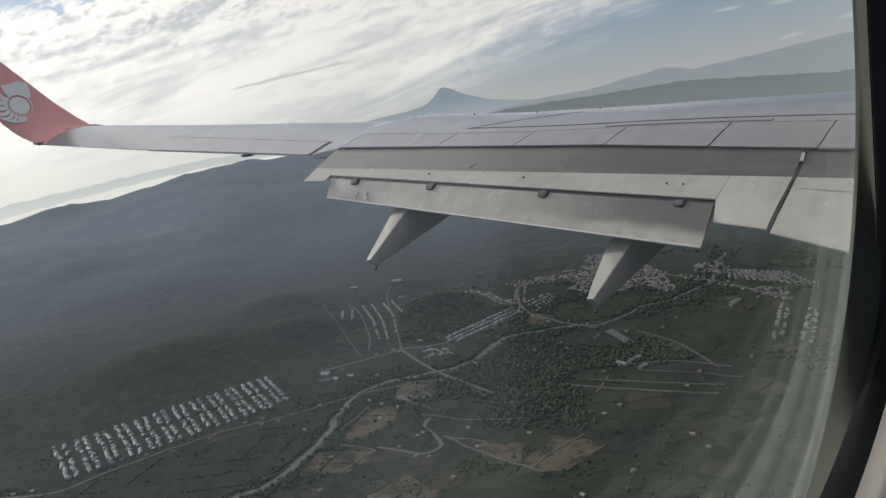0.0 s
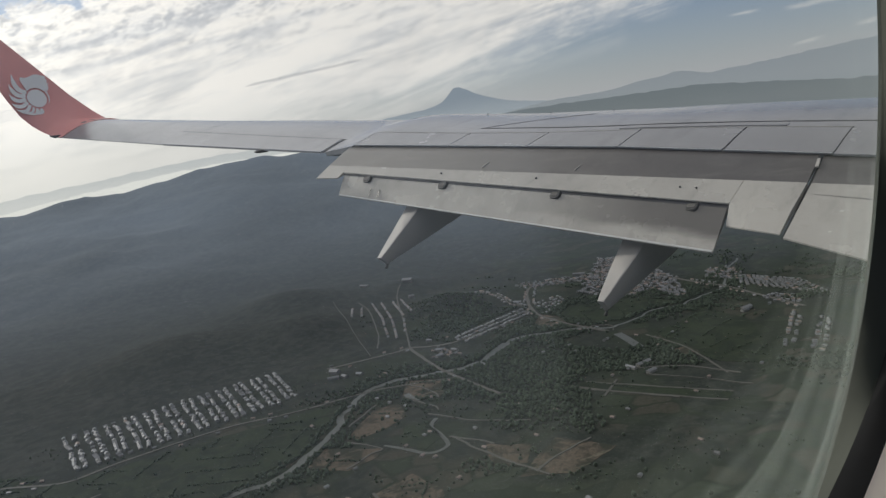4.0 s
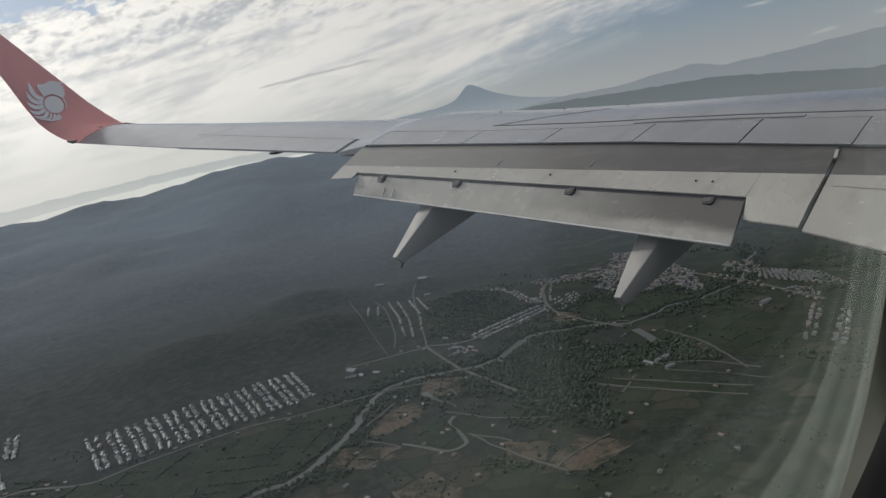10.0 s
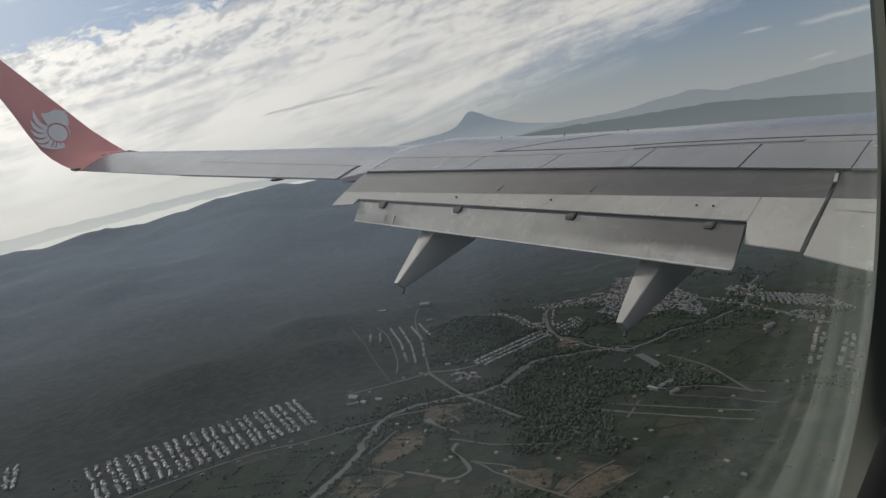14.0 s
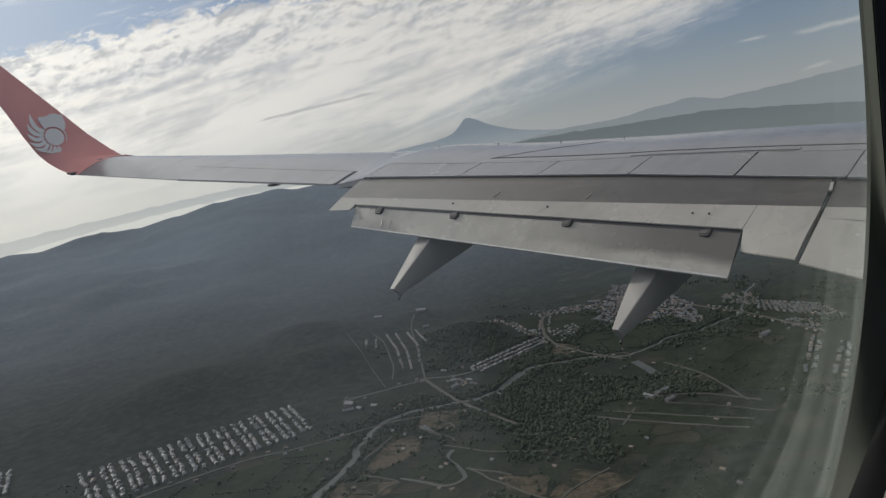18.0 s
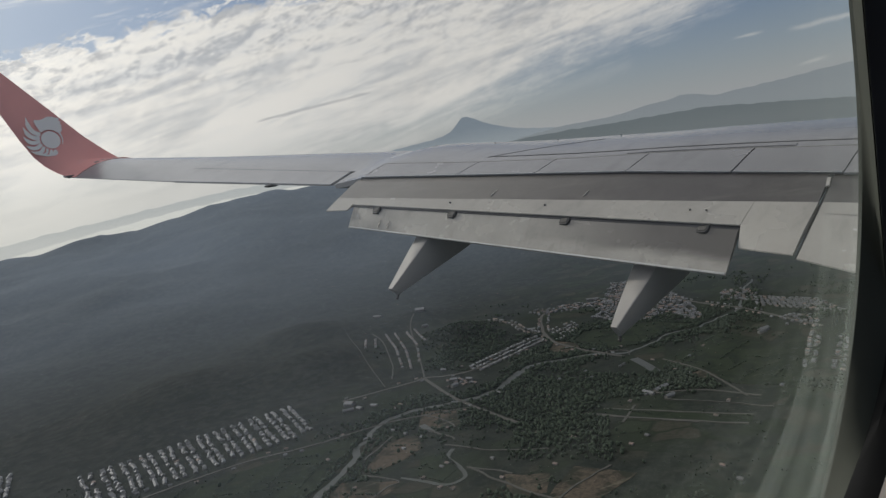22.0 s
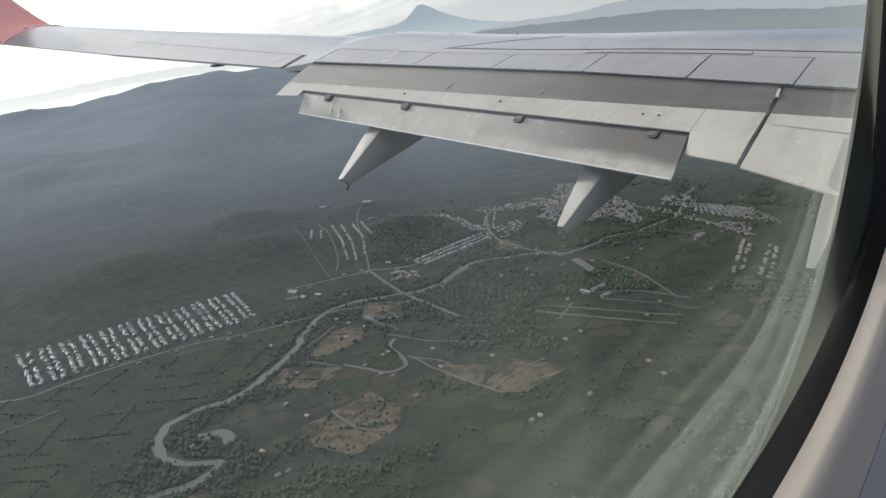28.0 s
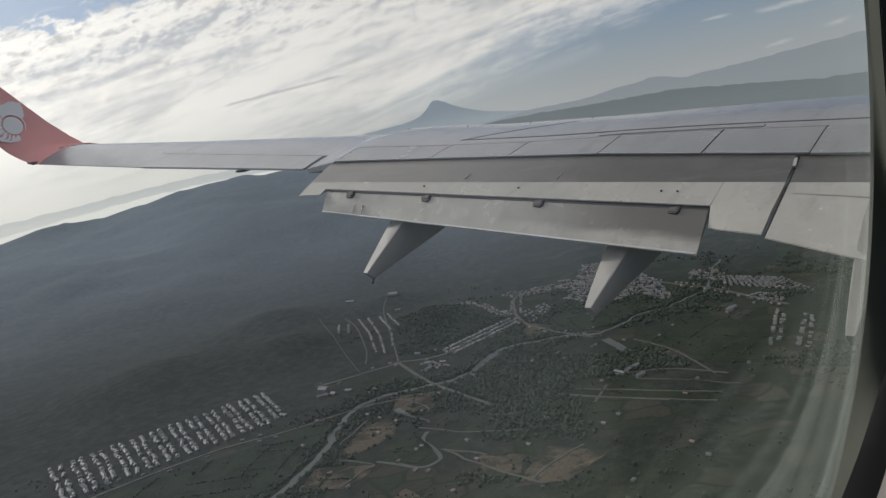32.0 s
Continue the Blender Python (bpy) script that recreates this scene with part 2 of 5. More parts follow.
RED = material("red_paint", (0.84, 0.36, 0.33), 0.35, 0.0, 1.0, 0.06, 0.05)
WHITE = material("white_paint", (0.90, 0.87, 0.855), 0.4, 0.0, 2.0, 0.03)
# dark for seams and joints; also painted in as shade under the spoilers
SEAM = material("seam_and_lip_shade", (0.05, 0.05, 0.055), 0.7, 0.0, 4.0, 0.2)
METAL = material("dull_grey_metal", (0.035, 0.034, 0.033), 0.7, 0.0, 8.0, 0.3, 0.3)
CAP = material("rubbed_steel", (0.15, 0.145, 0.135), 0.88, 0.0, 9.0, 0.25, 0.3, 0.0, None, 0.0, 0.08)
RUBBER = material("black_rubber", (0.011, 0.011, 0.011), 0.6, 0.0, 30.0, 0.3, 0.0, 0.0, None, 0.0, 0.25)
BEIGE = material("beige_plastic", (0.87, 0.775, 0.67), 0.5, 0.0, 12.0, 0.04, 0.0, 0.0005)
TAUPE = material("taupe_spacer", (0.070, 0.074, 0.062), 0.8, 0.0, 20.0, 0.1, 0.0, 0.0, None, 0.0, 0.1)
LINING = material("cabin_lining", (0.70, 0.67, 0.69), 0.6, 0.0, 8.0, 0.05, 0.0, 0.0005)
# darkened copy of the fairing paint: the innermost fairing's shade is in it
FAIRING_SHADED = material("shaded_fairing_paint", (0.17, 0.16, 0.148), 0.5, 0.0, 2.0, 0.1, 0.15)
ROOF = material("zinc_roof", (0.16, 0.166, 0.176), 0.6, 0.0, 0.3, 0.15, 0.2, 0.0, None, 1.0)
ROOF_RED = material("clay_roof", (0.20, 0.15, 0.13), 0.7, 0.0, 0.3, 0.2, 0.2, 0.0, None, 0.6)
RENDERED = material("house_render", (0.20, 0.196, 0.185), 0.8, 0.0, 0.4, 0.12, 0.1, 0.0, None, 0.5)
TRACK = material("dirt_road", (0.058, 0.056, 0.050), 0.9, 0.0, 0.05, 0.2, 0.2)


def aft_flap_material():
    """Weathered paint, with the shade on the upper half of its inner end painted in."""
    m = material("aft_flap_paint", (0.365, 0.35, 0.315), 0.26, 0.06, 1.6, 0.10, 0.2, 0.0, (0.4, 6.0, 3.0), 0.0, 1.0)
    tr = m.node_tree
    bs = [n for n in tr.nodes if n.type == "BSDF_PRINCIPLED"][0]
    co = tr.nodes.new("ShaderNodeTexCoord").outputs["Object"]
    sep = tr.nodes.new("ShaderNodeSeparateXYZ")
    tr.links.new(co, sep.inputs[0])
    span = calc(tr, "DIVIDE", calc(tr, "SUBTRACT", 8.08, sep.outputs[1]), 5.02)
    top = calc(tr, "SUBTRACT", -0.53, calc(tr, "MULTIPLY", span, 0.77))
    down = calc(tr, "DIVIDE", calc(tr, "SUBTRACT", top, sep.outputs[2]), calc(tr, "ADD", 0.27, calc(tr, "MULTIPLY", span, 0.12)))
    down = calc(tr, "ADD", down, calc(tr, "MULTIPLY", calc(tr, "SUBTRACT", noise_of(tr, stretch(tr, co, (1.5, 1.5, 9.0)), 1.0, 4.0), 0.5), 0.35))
    inner_shade = calc(tr, "MULTIPLY", ramp01(tr, down, 0.80, 0.52), ramp01(tr, span, 0.45, 0.92))
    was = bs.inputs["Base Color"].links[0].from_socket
    tr.links.new(blend(tr, calc(tr, "MULTIPLY", inner_shade, 0.9), was, (0.08, 0.073, 0.066)), bs.inputs["Base Color"])
    return m


def flap_nose_material():
    """Dark cove paint, paler towards the tip and rubbed in long smears."""
    m = material("flap_cove_paint", (0.098, 0.092, 0.090), 0.32, 0.0, 1.5, 0.12, 0.25, 0.0, (0.6, 4.0, 4.0))
    tr = m.node_tree
    bs = [n for n in tr.nodes if n.type == "BSDF_PRINCIPLED"][0]
    co = tr.nodes.new("ShaderNodeTexCoord").outputs["Object"]
    sep = tr.nodes.new("ShaderNodeSeparateXYZ")
    tr.links.new(co, sep.inputs[0])
    smear = noise_of(tr, stretch(tr, co, (1.3, 0.45, 7.0)), 1.0, 5.0, 0.65, 0.4)
    blot = noise_of(tr, co, 2.2, 4.0)
    worn = calc(tr, "MULTIPLY", ramp01(tr, calc(tr, "ADD", sep.outputs[1], calc(tr, "MULTIPLY", blot, 1.6)), 4.2, 8.6), 0.80)
    worn = calc(tr, "ADD", worn, calc(tr, "MULTIPLY", ramp01(tr, smear, 0.46, 0.72), 0.28), clamp=True)
    was = bs.inputs["Base Color"].links[0].from_socket
    tr.links.new(blend(tr, worn, was, (0.25, 0.236, 0.215)), bs.inputs["Base Color"])
    return m


def paint_sheen_loss(m, least, y0, y1):
    """Paints the upper skin darker inboard, in place of its weaker sky reflection there."""
    tr = m.node_tree
    bs = [n for n in tr.nodes if n.type == "BSDF_PRINCIPLED"][0]
    co = tr.nodes.new("ShaderNodeTexCoord").outputs["Object"]
    sep = tr.nodes.new("ShaderNodeSeparateXYZ")
    tr.links.new(co, sep.inputs[0])
    drift = calc(tr, "MULTIPLY", calc(tr, "SUBTRACT", noise_of(tr, stretch(tr, co, (0.35, 1.6, 1.0)), 1.0, 5.0, 0.6), 0.5), 2.6)
    sheen_loss = calc(tr, "MULTIPLY", ramp01(tr, calc(tr, "ADD", sep.outputs[1], drift), y1, y0), 1.0 - least)
    was = bs.inputs["Base Color"].links[0].from_socket
    tr.links.new(blend(tr, sheen_loss, was, (0.05, 0.052, 0.06)), bs.inputs["Base Color"])


paint_sheen_loss(WING_GREY, 0.62, 1.0, 7.5)
paint_sheen_loss(SPOILER_GREY, 0.62, 1.0, 7.5)
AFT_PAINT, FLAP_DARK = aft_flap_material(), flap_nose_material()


def soil_material(name, main, second, third):
    """Field soil with rank growth, banks and furrows, in metres on the ground."""
    m = bpy.data.materials.new(name)
    m.use_nodes = True
    tr = m.node_tree
    nd, ln = nodes_of(tr)
    out, bs = nd.new("ShaderNodeOutputMaterial"), nd.new("ShaderNodeBsdfPrincipled")
    ln.new(bs.outputs[0], out.inputs[0])
    co = nd.new("ShaderNodeTexCoord").outputs["Object"]
    patch = noise_of(tr, co, 0.022, 6.0, 0.68, 0.6)
    rows = noise_of(tr, stretch(tr, co, (0.010, 0.09, 0.01), 28), 1.0, 4.0, 0.6)
    fine = noise_of(tr, co, 0.16, 4.0, 0.7)
    col = blend(tr, ramp01(tr, patch, 0.42, 0.56), second, main)
    col = blend(tr, calc(tr, "MULTIPLY", ramp01(tr, rows, 0.56, 0.66), 0.7), col, third)
    col = blend(tr, calc(tr, "MULTIPLY", ramp01(tr, fine, 0.45, 0.62), 0.5), col, second)
    ln.new(col, bs.inputs["Base Color"])
    bs.inputs["Roughness"].default_value = 0.95
    bs.inputs["Specular IOR Level"].default_value = 0.1
    return m


EARTHEN = soil_material("bare_earth", (0.084, 0.066, 0.051), (0.024, 0.026, 0.019), (0.115, 0.102, 0.08))
PADDY = soil_material("field_grass", (0.021, 0.030, 0.017), (0.012, 0.018, 0.012), (0.034, 0.038, 0.025))


def leaf_material():
    m = bpy.data.materials.new("tree_leaves")
    m.use_nodes = True
    tr = m.node_tree
    nd, ln = nodes_of(tr)
    out, bs = nd.new("ShaderNodeOutputMaterial"), nd.new("ShaderNodeBsdfPrincipled")
    ln.new(bs.outputs[0], out.inputs[0])
    geo = nd.new("ShaderNodeNewGeometry")
    co = nd.new("ShaderNodeTexCoord").outputs["Object"]
    n = noise_of(tr, co, 0.006, 3.0)
    col = blend(tr, geo.outputs["Random Per Island"], (0.030, 0.042, 0.032), (0.058, 0.075, 0.053))
    col = blend(tr, calc(tr, "MULTIPLY", ramp01(tr, n, 0.4, 0.7), 0.5), col, (0.028, 0.039, 0.029))
    ln.new(col, bs.inputs["Base Color"])
    bs.inputs["Roughness"].default_value = 0.9
    bs.inputs["Specular IOR Level"].default_value = 0.1
    return m


def ground_material(relief=2.6):
    m = bpy.data.materials.new("wooded_ground")
    m.use_nodes = True
    tr = m.node_tree
    nd, ln = nodes_of(tr)
    out, bs = nd.new("ShaderNodeOutputMaterial"), nd.new("ShaderNodeBsdfPrincipled")
    ln.new(bs.outputs[0], out.inputs[0])
    co = nd.new("ShaderNodeTexCoord").outputs["Object"]
    country = noise_of(tr, co, 0.0016, 4.0, 0.6, 0.5)
    parcel = noise_of(tr, co, 0.0055, 4.0, 0.55, 0.5)
    scrub = noise_of(tr, co, 0.045, 5.0, 0.7)
    tuft = noise_of(tr, co, 0.13, 4.0, 0.7)
    warp = nd.new("ShaderNodeVectorMath")
    warp.operation = "MULTIPLY_ADD"
    wob = nd.new("ShaderNodeTexNoise")
    ln.new(co, wob.inputs["Vector"])
    wob.inputs["Scale"].default_value = 0.012
    ln.new(wob.outputs["Color"], warp.inputs[0])
    warp.inputs[1].default_value = (46, 46, 0)
    ln.new(co, warp.inputs[2])

    def cells(feature):
        n = nd.new("ShaderNodeTexVoronoi")
        n.feature = feature
        n.voronoi_dimensions = "2D"
        ln.new(stretch(tr, warp.outputs[0], (0.016, 0.027, 1.0), 30), n.inputs["Vector"])
        n.inputs["Scale"].default_value = 1.0
        return n

    plot = nd.new("ShaderNodeSeparateXYZ")
    ln.new(cells("F1").outputs["Color"], plot.inputs[0])
    hedge = ramp01(tr, calc(tr, "ADD", cells("DISTANCE_TO_EDGE").outputs["Distance"], calc(tr, "MULTIPLY", calc(tr, "SUBTRACT", tuft, 0.5), 0.25)), 0.09, 0.03)
    wood = blend(tr, ramp01(tr, scrub, 0.40, 0.62), (0.0125, 0.0165, 0.0150), (0.027, 0.032, 0.027))
    grass = blend(tr, plot.outputs[0], (0.0125, 0.0185, 0.0125), (0.026, 0.035, 0.022))
    grass = blend(tr, calc(tr, "MULTIPLY", ramp01(tr, plot.outputs[1], 0.72, 0.80), 0.6), grass, (0.050, 0.043, 0.035))
    grass = blend(tr, calc(tr, "MULTIPLY", ramp01(tr, tuft, 0.45, 0.62), 0.55), grass, (0.018, 0.024, 0.015))
    grass = blend(tr, calc(tr, "MULTIPLY", hedge, 0.85), grass, (0.013, 0.018, 0.012))
    wood = blend(tr, calc(tr, "MULTIPLY", ramp01(tr, tuft, 0.52, 0.66), 0.6), wood, (0.010, 0.013, 0.010))
    col = blend(tr, ramp01(tr, calc(tr, "ADD", parcel, calc(tr, "MULTIPLY", country, 0.25)), 0.53, 0.70), wood, grass)
    col = blend(tr, calc(tr, "MULTIPLY", ramp01(tr, country, 0.46, 0.30), 0.7), col, (0.013, 0.018, 0.014))
    # the slopes beyond the valley are all woodland
    place = nd.new("ShaderNodeSeparateXYZ")
    ln.new(co, place.inputs[0])
    slope = calc(tr, "ADD", calc(tr, "SUBTRACT", place.outputs[1], calc(tr, "MULTIPLY", place.outputs[0], 0.22)), calc(tr, "MULTIPLY", calc(tr, "SUBTRACT", country, 0.5), 700.0))
    glade = noise_of(tr, stretch(tr, co, (0.0035, 0.007, 0.005), 20), 1.0, 6.0, 0.65, 0.8)
    forest = blend(tr, calc(tr, "MULTIPLY", ramp01(tr, glade, 0.52, 0.72), 0.40), wood, (0.042, 0.043, 0.038))
    forest = blend(tr, calc(tr, "MULTIPLY", ramp01(tr, glade, 0.46, 0.34), 0.4), forest, (0.011, 0.015, 0.014))
    col = blend(tr, calc(tr, "MULTIPLY", ramp01(tr, slope, 900.0, 1350.0), 0.93), col, forest)
    ln.new(col, bs.inputs["Base Color"])
    bs.inputs["Roughness"].default_value = 0.95
    bs.inputs["Specular IOR Level"].default_value = 0.1
    b = nd.new("ShaderNodeBump")
    b.inputs["Strength"].default_value, b.inputs["Distance"].default_value = 0.8, relief
    ln.new(scrub, b.inputs["Height"])
    ln.new(b.outputs[0], bs.inputs["Normal"])
    return m


def water_material():
    m = bpy.data.materials.new("river_water")
    m.use_nodes = True
    tr = m.node_tree
    nd, ln = nodes_of(tr)
    out, bs = nd.new("ShaderNodeOutputMaterial"), nd.new("ShaderNodeBsdfPrincipled")
    ln.new(bs.outputs[0], out.inputs[0])
    co = nd.new("ShaderNodeTexCoord").outputs["Object"]
    ln.new(blend(tr, noise_of(tr, co, 0.01, 3.0), (0.034, 0.038, 0.033), (0.052, 0.055, 0.047)), bs.inputs["Base Color"])
    bs.inputs["Roughness"].default_value = 0.3
    bs.inputs["Specular IOR Level"].default_value = 0.22
    b = nd.new("ShaderNodeBump")
    b.inputs["Strength"].default_value, b.inputs["Distance"].default_value = 0.15, 0.3
    ln.new(noise_of(tr, co, 0.3, 3.0), b.inputs["Height"])
    ln.new(b.outputs[0], bs.inputs["Normal"])
    return m


def hills_material():
    """Far wooded hills; bright haze is put in as emission that grows with distance."""
    m = ground_material(0.7)
    m.name = "hazy_hills"
    tr = m.node_tree
    nd, ln = tr.nodes, tr.links
    out = [n for n in nd if n.type == "OUTPUT_MATERIAL"][0]
    bs = [n for n in nd if n.type == "BSDF_PRINCIPLED"][0]
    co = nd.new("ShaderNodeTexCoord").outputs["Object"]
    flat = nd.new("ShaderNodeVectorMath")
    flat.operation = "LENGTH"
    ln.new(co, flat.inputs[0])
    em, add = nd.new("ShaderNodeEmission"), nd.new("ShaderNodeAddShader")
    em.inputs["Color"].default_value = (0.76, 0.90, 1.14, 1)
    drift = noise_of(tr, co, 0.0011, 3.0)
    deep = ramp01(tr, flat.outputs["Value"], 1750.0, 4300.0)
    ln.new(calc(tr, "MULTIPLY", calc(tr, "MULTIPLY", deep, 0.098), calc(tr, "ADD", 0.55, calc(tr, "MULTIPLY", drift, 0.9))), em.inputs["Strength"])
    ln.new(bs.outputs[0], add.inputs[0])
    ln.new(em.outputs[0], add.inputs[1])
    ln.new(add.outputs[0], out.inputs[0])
    return m


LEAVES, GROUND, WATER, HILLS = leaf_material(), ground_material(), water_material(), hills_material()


# ---------------------------------------------------------------- mesh helpers
def link_mesh(name, bm, mat, parent=None, label="", smooth=False):
    me = bpy.data.meshes.new(name)
    bmesh.ops.recalc_face_normals(bm, faces=bm.faces)
    if smooth:
        for f in bm.faces:
            f.smooth = True
        for e in bm.edges:
            e.smooth = len(e.link_faces) == 2 and e.calc_face_angle(0.0) < 0.6
    bm.to_mesh(me)
    bm.free()
    me.materials.append(mat)
    ob = new(name, me)
    if parent:
        ob.parent = parent
    if label:
        ob["label"] = label
    return ob


def part(name, bm, mat, parent, label="", smooth=True):
    return link_mesh(name, bm, mat, parent, label, smooth)


def add_box(bm, size, m):
    vs = bmesh.ops.create_cube(bm, size=1.0, matrix=m @ Matrix.Diagonal((*size, 1)))["verts"]
    return vs


def loft(rings, closed=True, caps=True):
    """A skin over rings of points; each ring has as many points."""
    bm = bmesh.new()
    vs = [[bm.verts.new(p) for p in r] for r in rings]
    n = len(rings[0])
    for a, b in zip(vs, vs[1:]):
        for i in range(n if closed else n - 1):
            bm.faces.new((a[i], a[(i + 1) % n], b[(i + 1) % n], b[i]))
    if caps and closed:
        bm.faces.new(vs[0][::-1])
        bm.faces.new(vs[-1])
    return bm


def lerp(a, b, k):
    return tuple(u + (v - u) * k for u, v in zip(a, b))


def table(x, xs, ys):
    return float(np.interp(x, xs, ys))


# ---------------------------------------------------------------- the aeroplane's wing
aeroplane = tagged(new("aeroplane"), "grey airliner wing with lowered flaps and a red winglet", "aeroplane")


def te_x(y):
    return 9.22 - 0.274 * y


def te_z(y):
    return table(y, (0.2, 2.42, 4.55, 8.4, 8.9, 12.4, 15.4), (-1.21, -0.908, -0.602, -0.15, -0.20, 0.32, 0.81))


def le_x(y):
    return 6.32 + 0.52 * (15.2 - y)


def crest(y):
    return table(y, (0.2, 3.0, 5.0, 7.0, 9.0, 15.2), (0.515, 0.394, 0.300, 0.268, 0.325, 0.272))


def top_z(y, u):
    """Height of the upper skin at span y, u from trailing (0) to leading edge (1)."""
    peak = 0.62
    if u < peak:
        f = 1 - (1 - u / peak) ** 2
    else:
        f = 1 - 1.25 * ((u - peak) / (1 - peak)) ** 2.6
    return te_z(y) + crest(y) * f


def wing_point(y, x, lift=0.0):
    u = (x - te_x(y)) / (le_x(y) - te_x(y))
    return (x, y, top_z(y, max(0.0, min(1.0, u))) + lift)


def make_wing():
    rings = []
    for k in range(61):
        y = 0.2 + 15.0 * k / 60
        a, c = te_x(y), le_x(y) - te_x(y)
        ring = [(a + c * u, y, top_z(y, u)) for u in [i / 26 for i in range(27)]]
        low = [0.97, 0.9, 0.75, 0.55, 0.35, 0.15]
        ring += [(a + c * u, y, min(te_z(y) - 0.012 + 0.03 * c * u, top_z(y, u) - 0.02)) for u in low]
        ring.append((a, y, te_z(y) - 0.014))
        rings.append(ring)
    part("wing_skin", loft(rings), WING_GREY, aeroplane, "light grey painted wing upper skin", True)


def strip(y0, y1, front, back, lift, thick, steps=6):
    """A thin plate that lies on the upper skin between two chord lines."""
    rings = []
    for k in range(steps + 1):
        y = y0 + (y1 - y0) * k / steps
        xs = [back(y) + (front(y) - back(y)) * i / 5 for i in range(6)]
        ring = [wing_point(y, x, lift) for x in xs]
        ring += [(x, y2, z - thick) for x, y2, z in reversed(ring)]
        rings.append(ring)
    return loft(rings)


def hinge_x(y):
    return te_x(y) + table(y, (2.3, 3.5, 5.7, 8.4), (0.78, 0.74, 0.52, 0.46))


def make_upper_details():
    cuts = (8.38, 6.86, 5.74, 4.58, 3.40, 2.31)
    for b, a in zip(cuts, cuts[1:]):
        part("spoiler", strip(a + (0.011 if a == 3.40 else 0.008), b - (0.011 if b == 3.40 else 0.008), hinge_x, lambda y: te_x(y) - 0.04, 0.016, 0.016), SPOILER_GREY, aeroplane)
        part("trailing_strip", strip(a + 0.012, b - 0.012, lambda y: te_x(y) - 0.012, lambda y: te_x(y) - 0.042, 0.019, 0.006, 6), EDGE_HIGHLIGHT, aeroplane, "trailing edge with its highlight painted pale")
        part("panel_gap", strip(a - 0.006, a + 0.006, hinge_x, te_x, 0.006, 0.004, 1), SEAM, aeroplane, "dark gap between two spoilers")
    part("root_panel", strip(0.25, 2.306, lambda y: te_x(y) + 0.8, lambda y: te_x(y) - 0.05, 0.012, 0.025), SPOILER_GREY, aeroplane)
    part("spoiler_lip_shade", strip(2.3, 8.38, lambda y: te_x(y) - 0.035, lambda y: te_x(y) - 0.042, 0.000, 0.006, 12), SEAM, aeroplane, "dark strip under the spoilers, their shade put into its colour")
    # seam ahead of the spoilers, and the raised strip beside it
    part("skin_seam", strip(1.2, 6.9, lambda y: hinge_x(y) + 0.32, lambda y: hinge_x(y) + 0.29, 0.004, 0.006, 14), SEAM, aeroplane)
    part("skin_seam", strip(5.75, 6.9, lambda y: hinge_x(y) + 0.30 + (6.9 - y) * 0.9, lambda y: hinge_x(y) + 0.275 + (6.9 - y) * 0.9, 0.004, 0.006, 6), SEAM, aeroplane)
    part("skin_seam", strip(2.3, 8.36, lambda y: hinge_x(y) + 0.030, lambda y: hinge_x(y) + 0.004, 0.0165, 0.012, 14), SCUFF, aeroplane)
    part("panel_gap", strip(8.384, 8.396, hinge_x, te_x, 0.012, 0.008, 1), SEAM, aeroplane, "dark gap beside the end spoiler")
    part("wear_strip", strip(3.0, 4.9, lambda y: hinge_x(y) + 0.20, lambda y: hinge_x(y) + 0.11, 0.010, 0.01), SPOILER_GREY, aeroplane)
    # aileron with its hinge seam, tab and actuator fairing
    part("aileron", strip(9.0, 12.3, lambda y: te_x(y) + 0.42, lambda y: te_x(y) - 0.03, 0.012, 0.03, 12), WING_GREY, aeroplane)
    part("aileron_seam", strip(8.95, 12.35, lambda y: te_x(y) + 0.455, lambda y: te_x(y) + 0.425, 0.004, 0.006, 12), SEAM, aeroplane)
    part("aileron_seam", strip(8.955, 8.99, lambda y: te_x(y) + 0.42, te_x, 0.004, 0.006, 2), SEAM, aeroplane)
    bm = bmesh.new()
    bmesh.ops.create_uvsphere(bm, u_segments=14, v_segments=8, radius=1.0, matrix=pose(6.46, 10.2, te_z(10.2) - 0.035) @ Matrix.Diagonal((0.14, 0.12, 0.03, 1)))
    part("aileron_fairing", bm, METAL, aeroplane, "", True)
    # end of the flap bay outboard: small closing plate
    bm = loft([[(te_x(8.42) + 0.35, 8.40, te_z(8.4) + 0.10), (te_x(8.42) - 0.05, 8.40, te_z(8.4)), (te_x(8.42) - 0.05, 8.40, te_z(8.4) - 0.10), (te_x(8.42) + 0.35, 8.40, te_z(8.4) - 0.1)],
               [(te_x(8.9) + 0.35, 8.92, te_z(8.9) + 0.13), (te_x(8.9) - 0.02, 8.92, te_z(8.9) + 0.01), (te_x(8.9) - 0.02, 8.92, te_z(8.9) - 0.05), (te_x(8.9) + 0.35, 8.92, te_z(8.9) - 0.1)]])
    part("bay_plate", bm, SPOILER_GREY, aeroplane)
    # small pins along the crest
    for y in (8.5, 7.55, 6.6, 5.7):
        bm = bmesh.new()
        x = te_x(y) + 0.62 * (le_x(y) - te_x(y))
        add_box(bm, (0.024, 0.008, 0.016), Matrix.Translation(wing_point(y, x, 0.010)))
        part("vortex_pin", bm, SEAM, aeroplane)


def flap_plate(sections, thick):
    """A flap piece from (y, [(x, z) from front to back]) sections, with a closed underside."""
    rings = []
    for y, line in sections:
        n = len(line)
        low = [(x + 0.03 * (1 - i / (n - 1)), y, z - thick * (1 - 0.85 * i / (n - 1))) for i, (x, z) in enumerate(line)]
        rings.append([(x, y, z) for x, z in line] + low[::-1])
    return loft(rings)


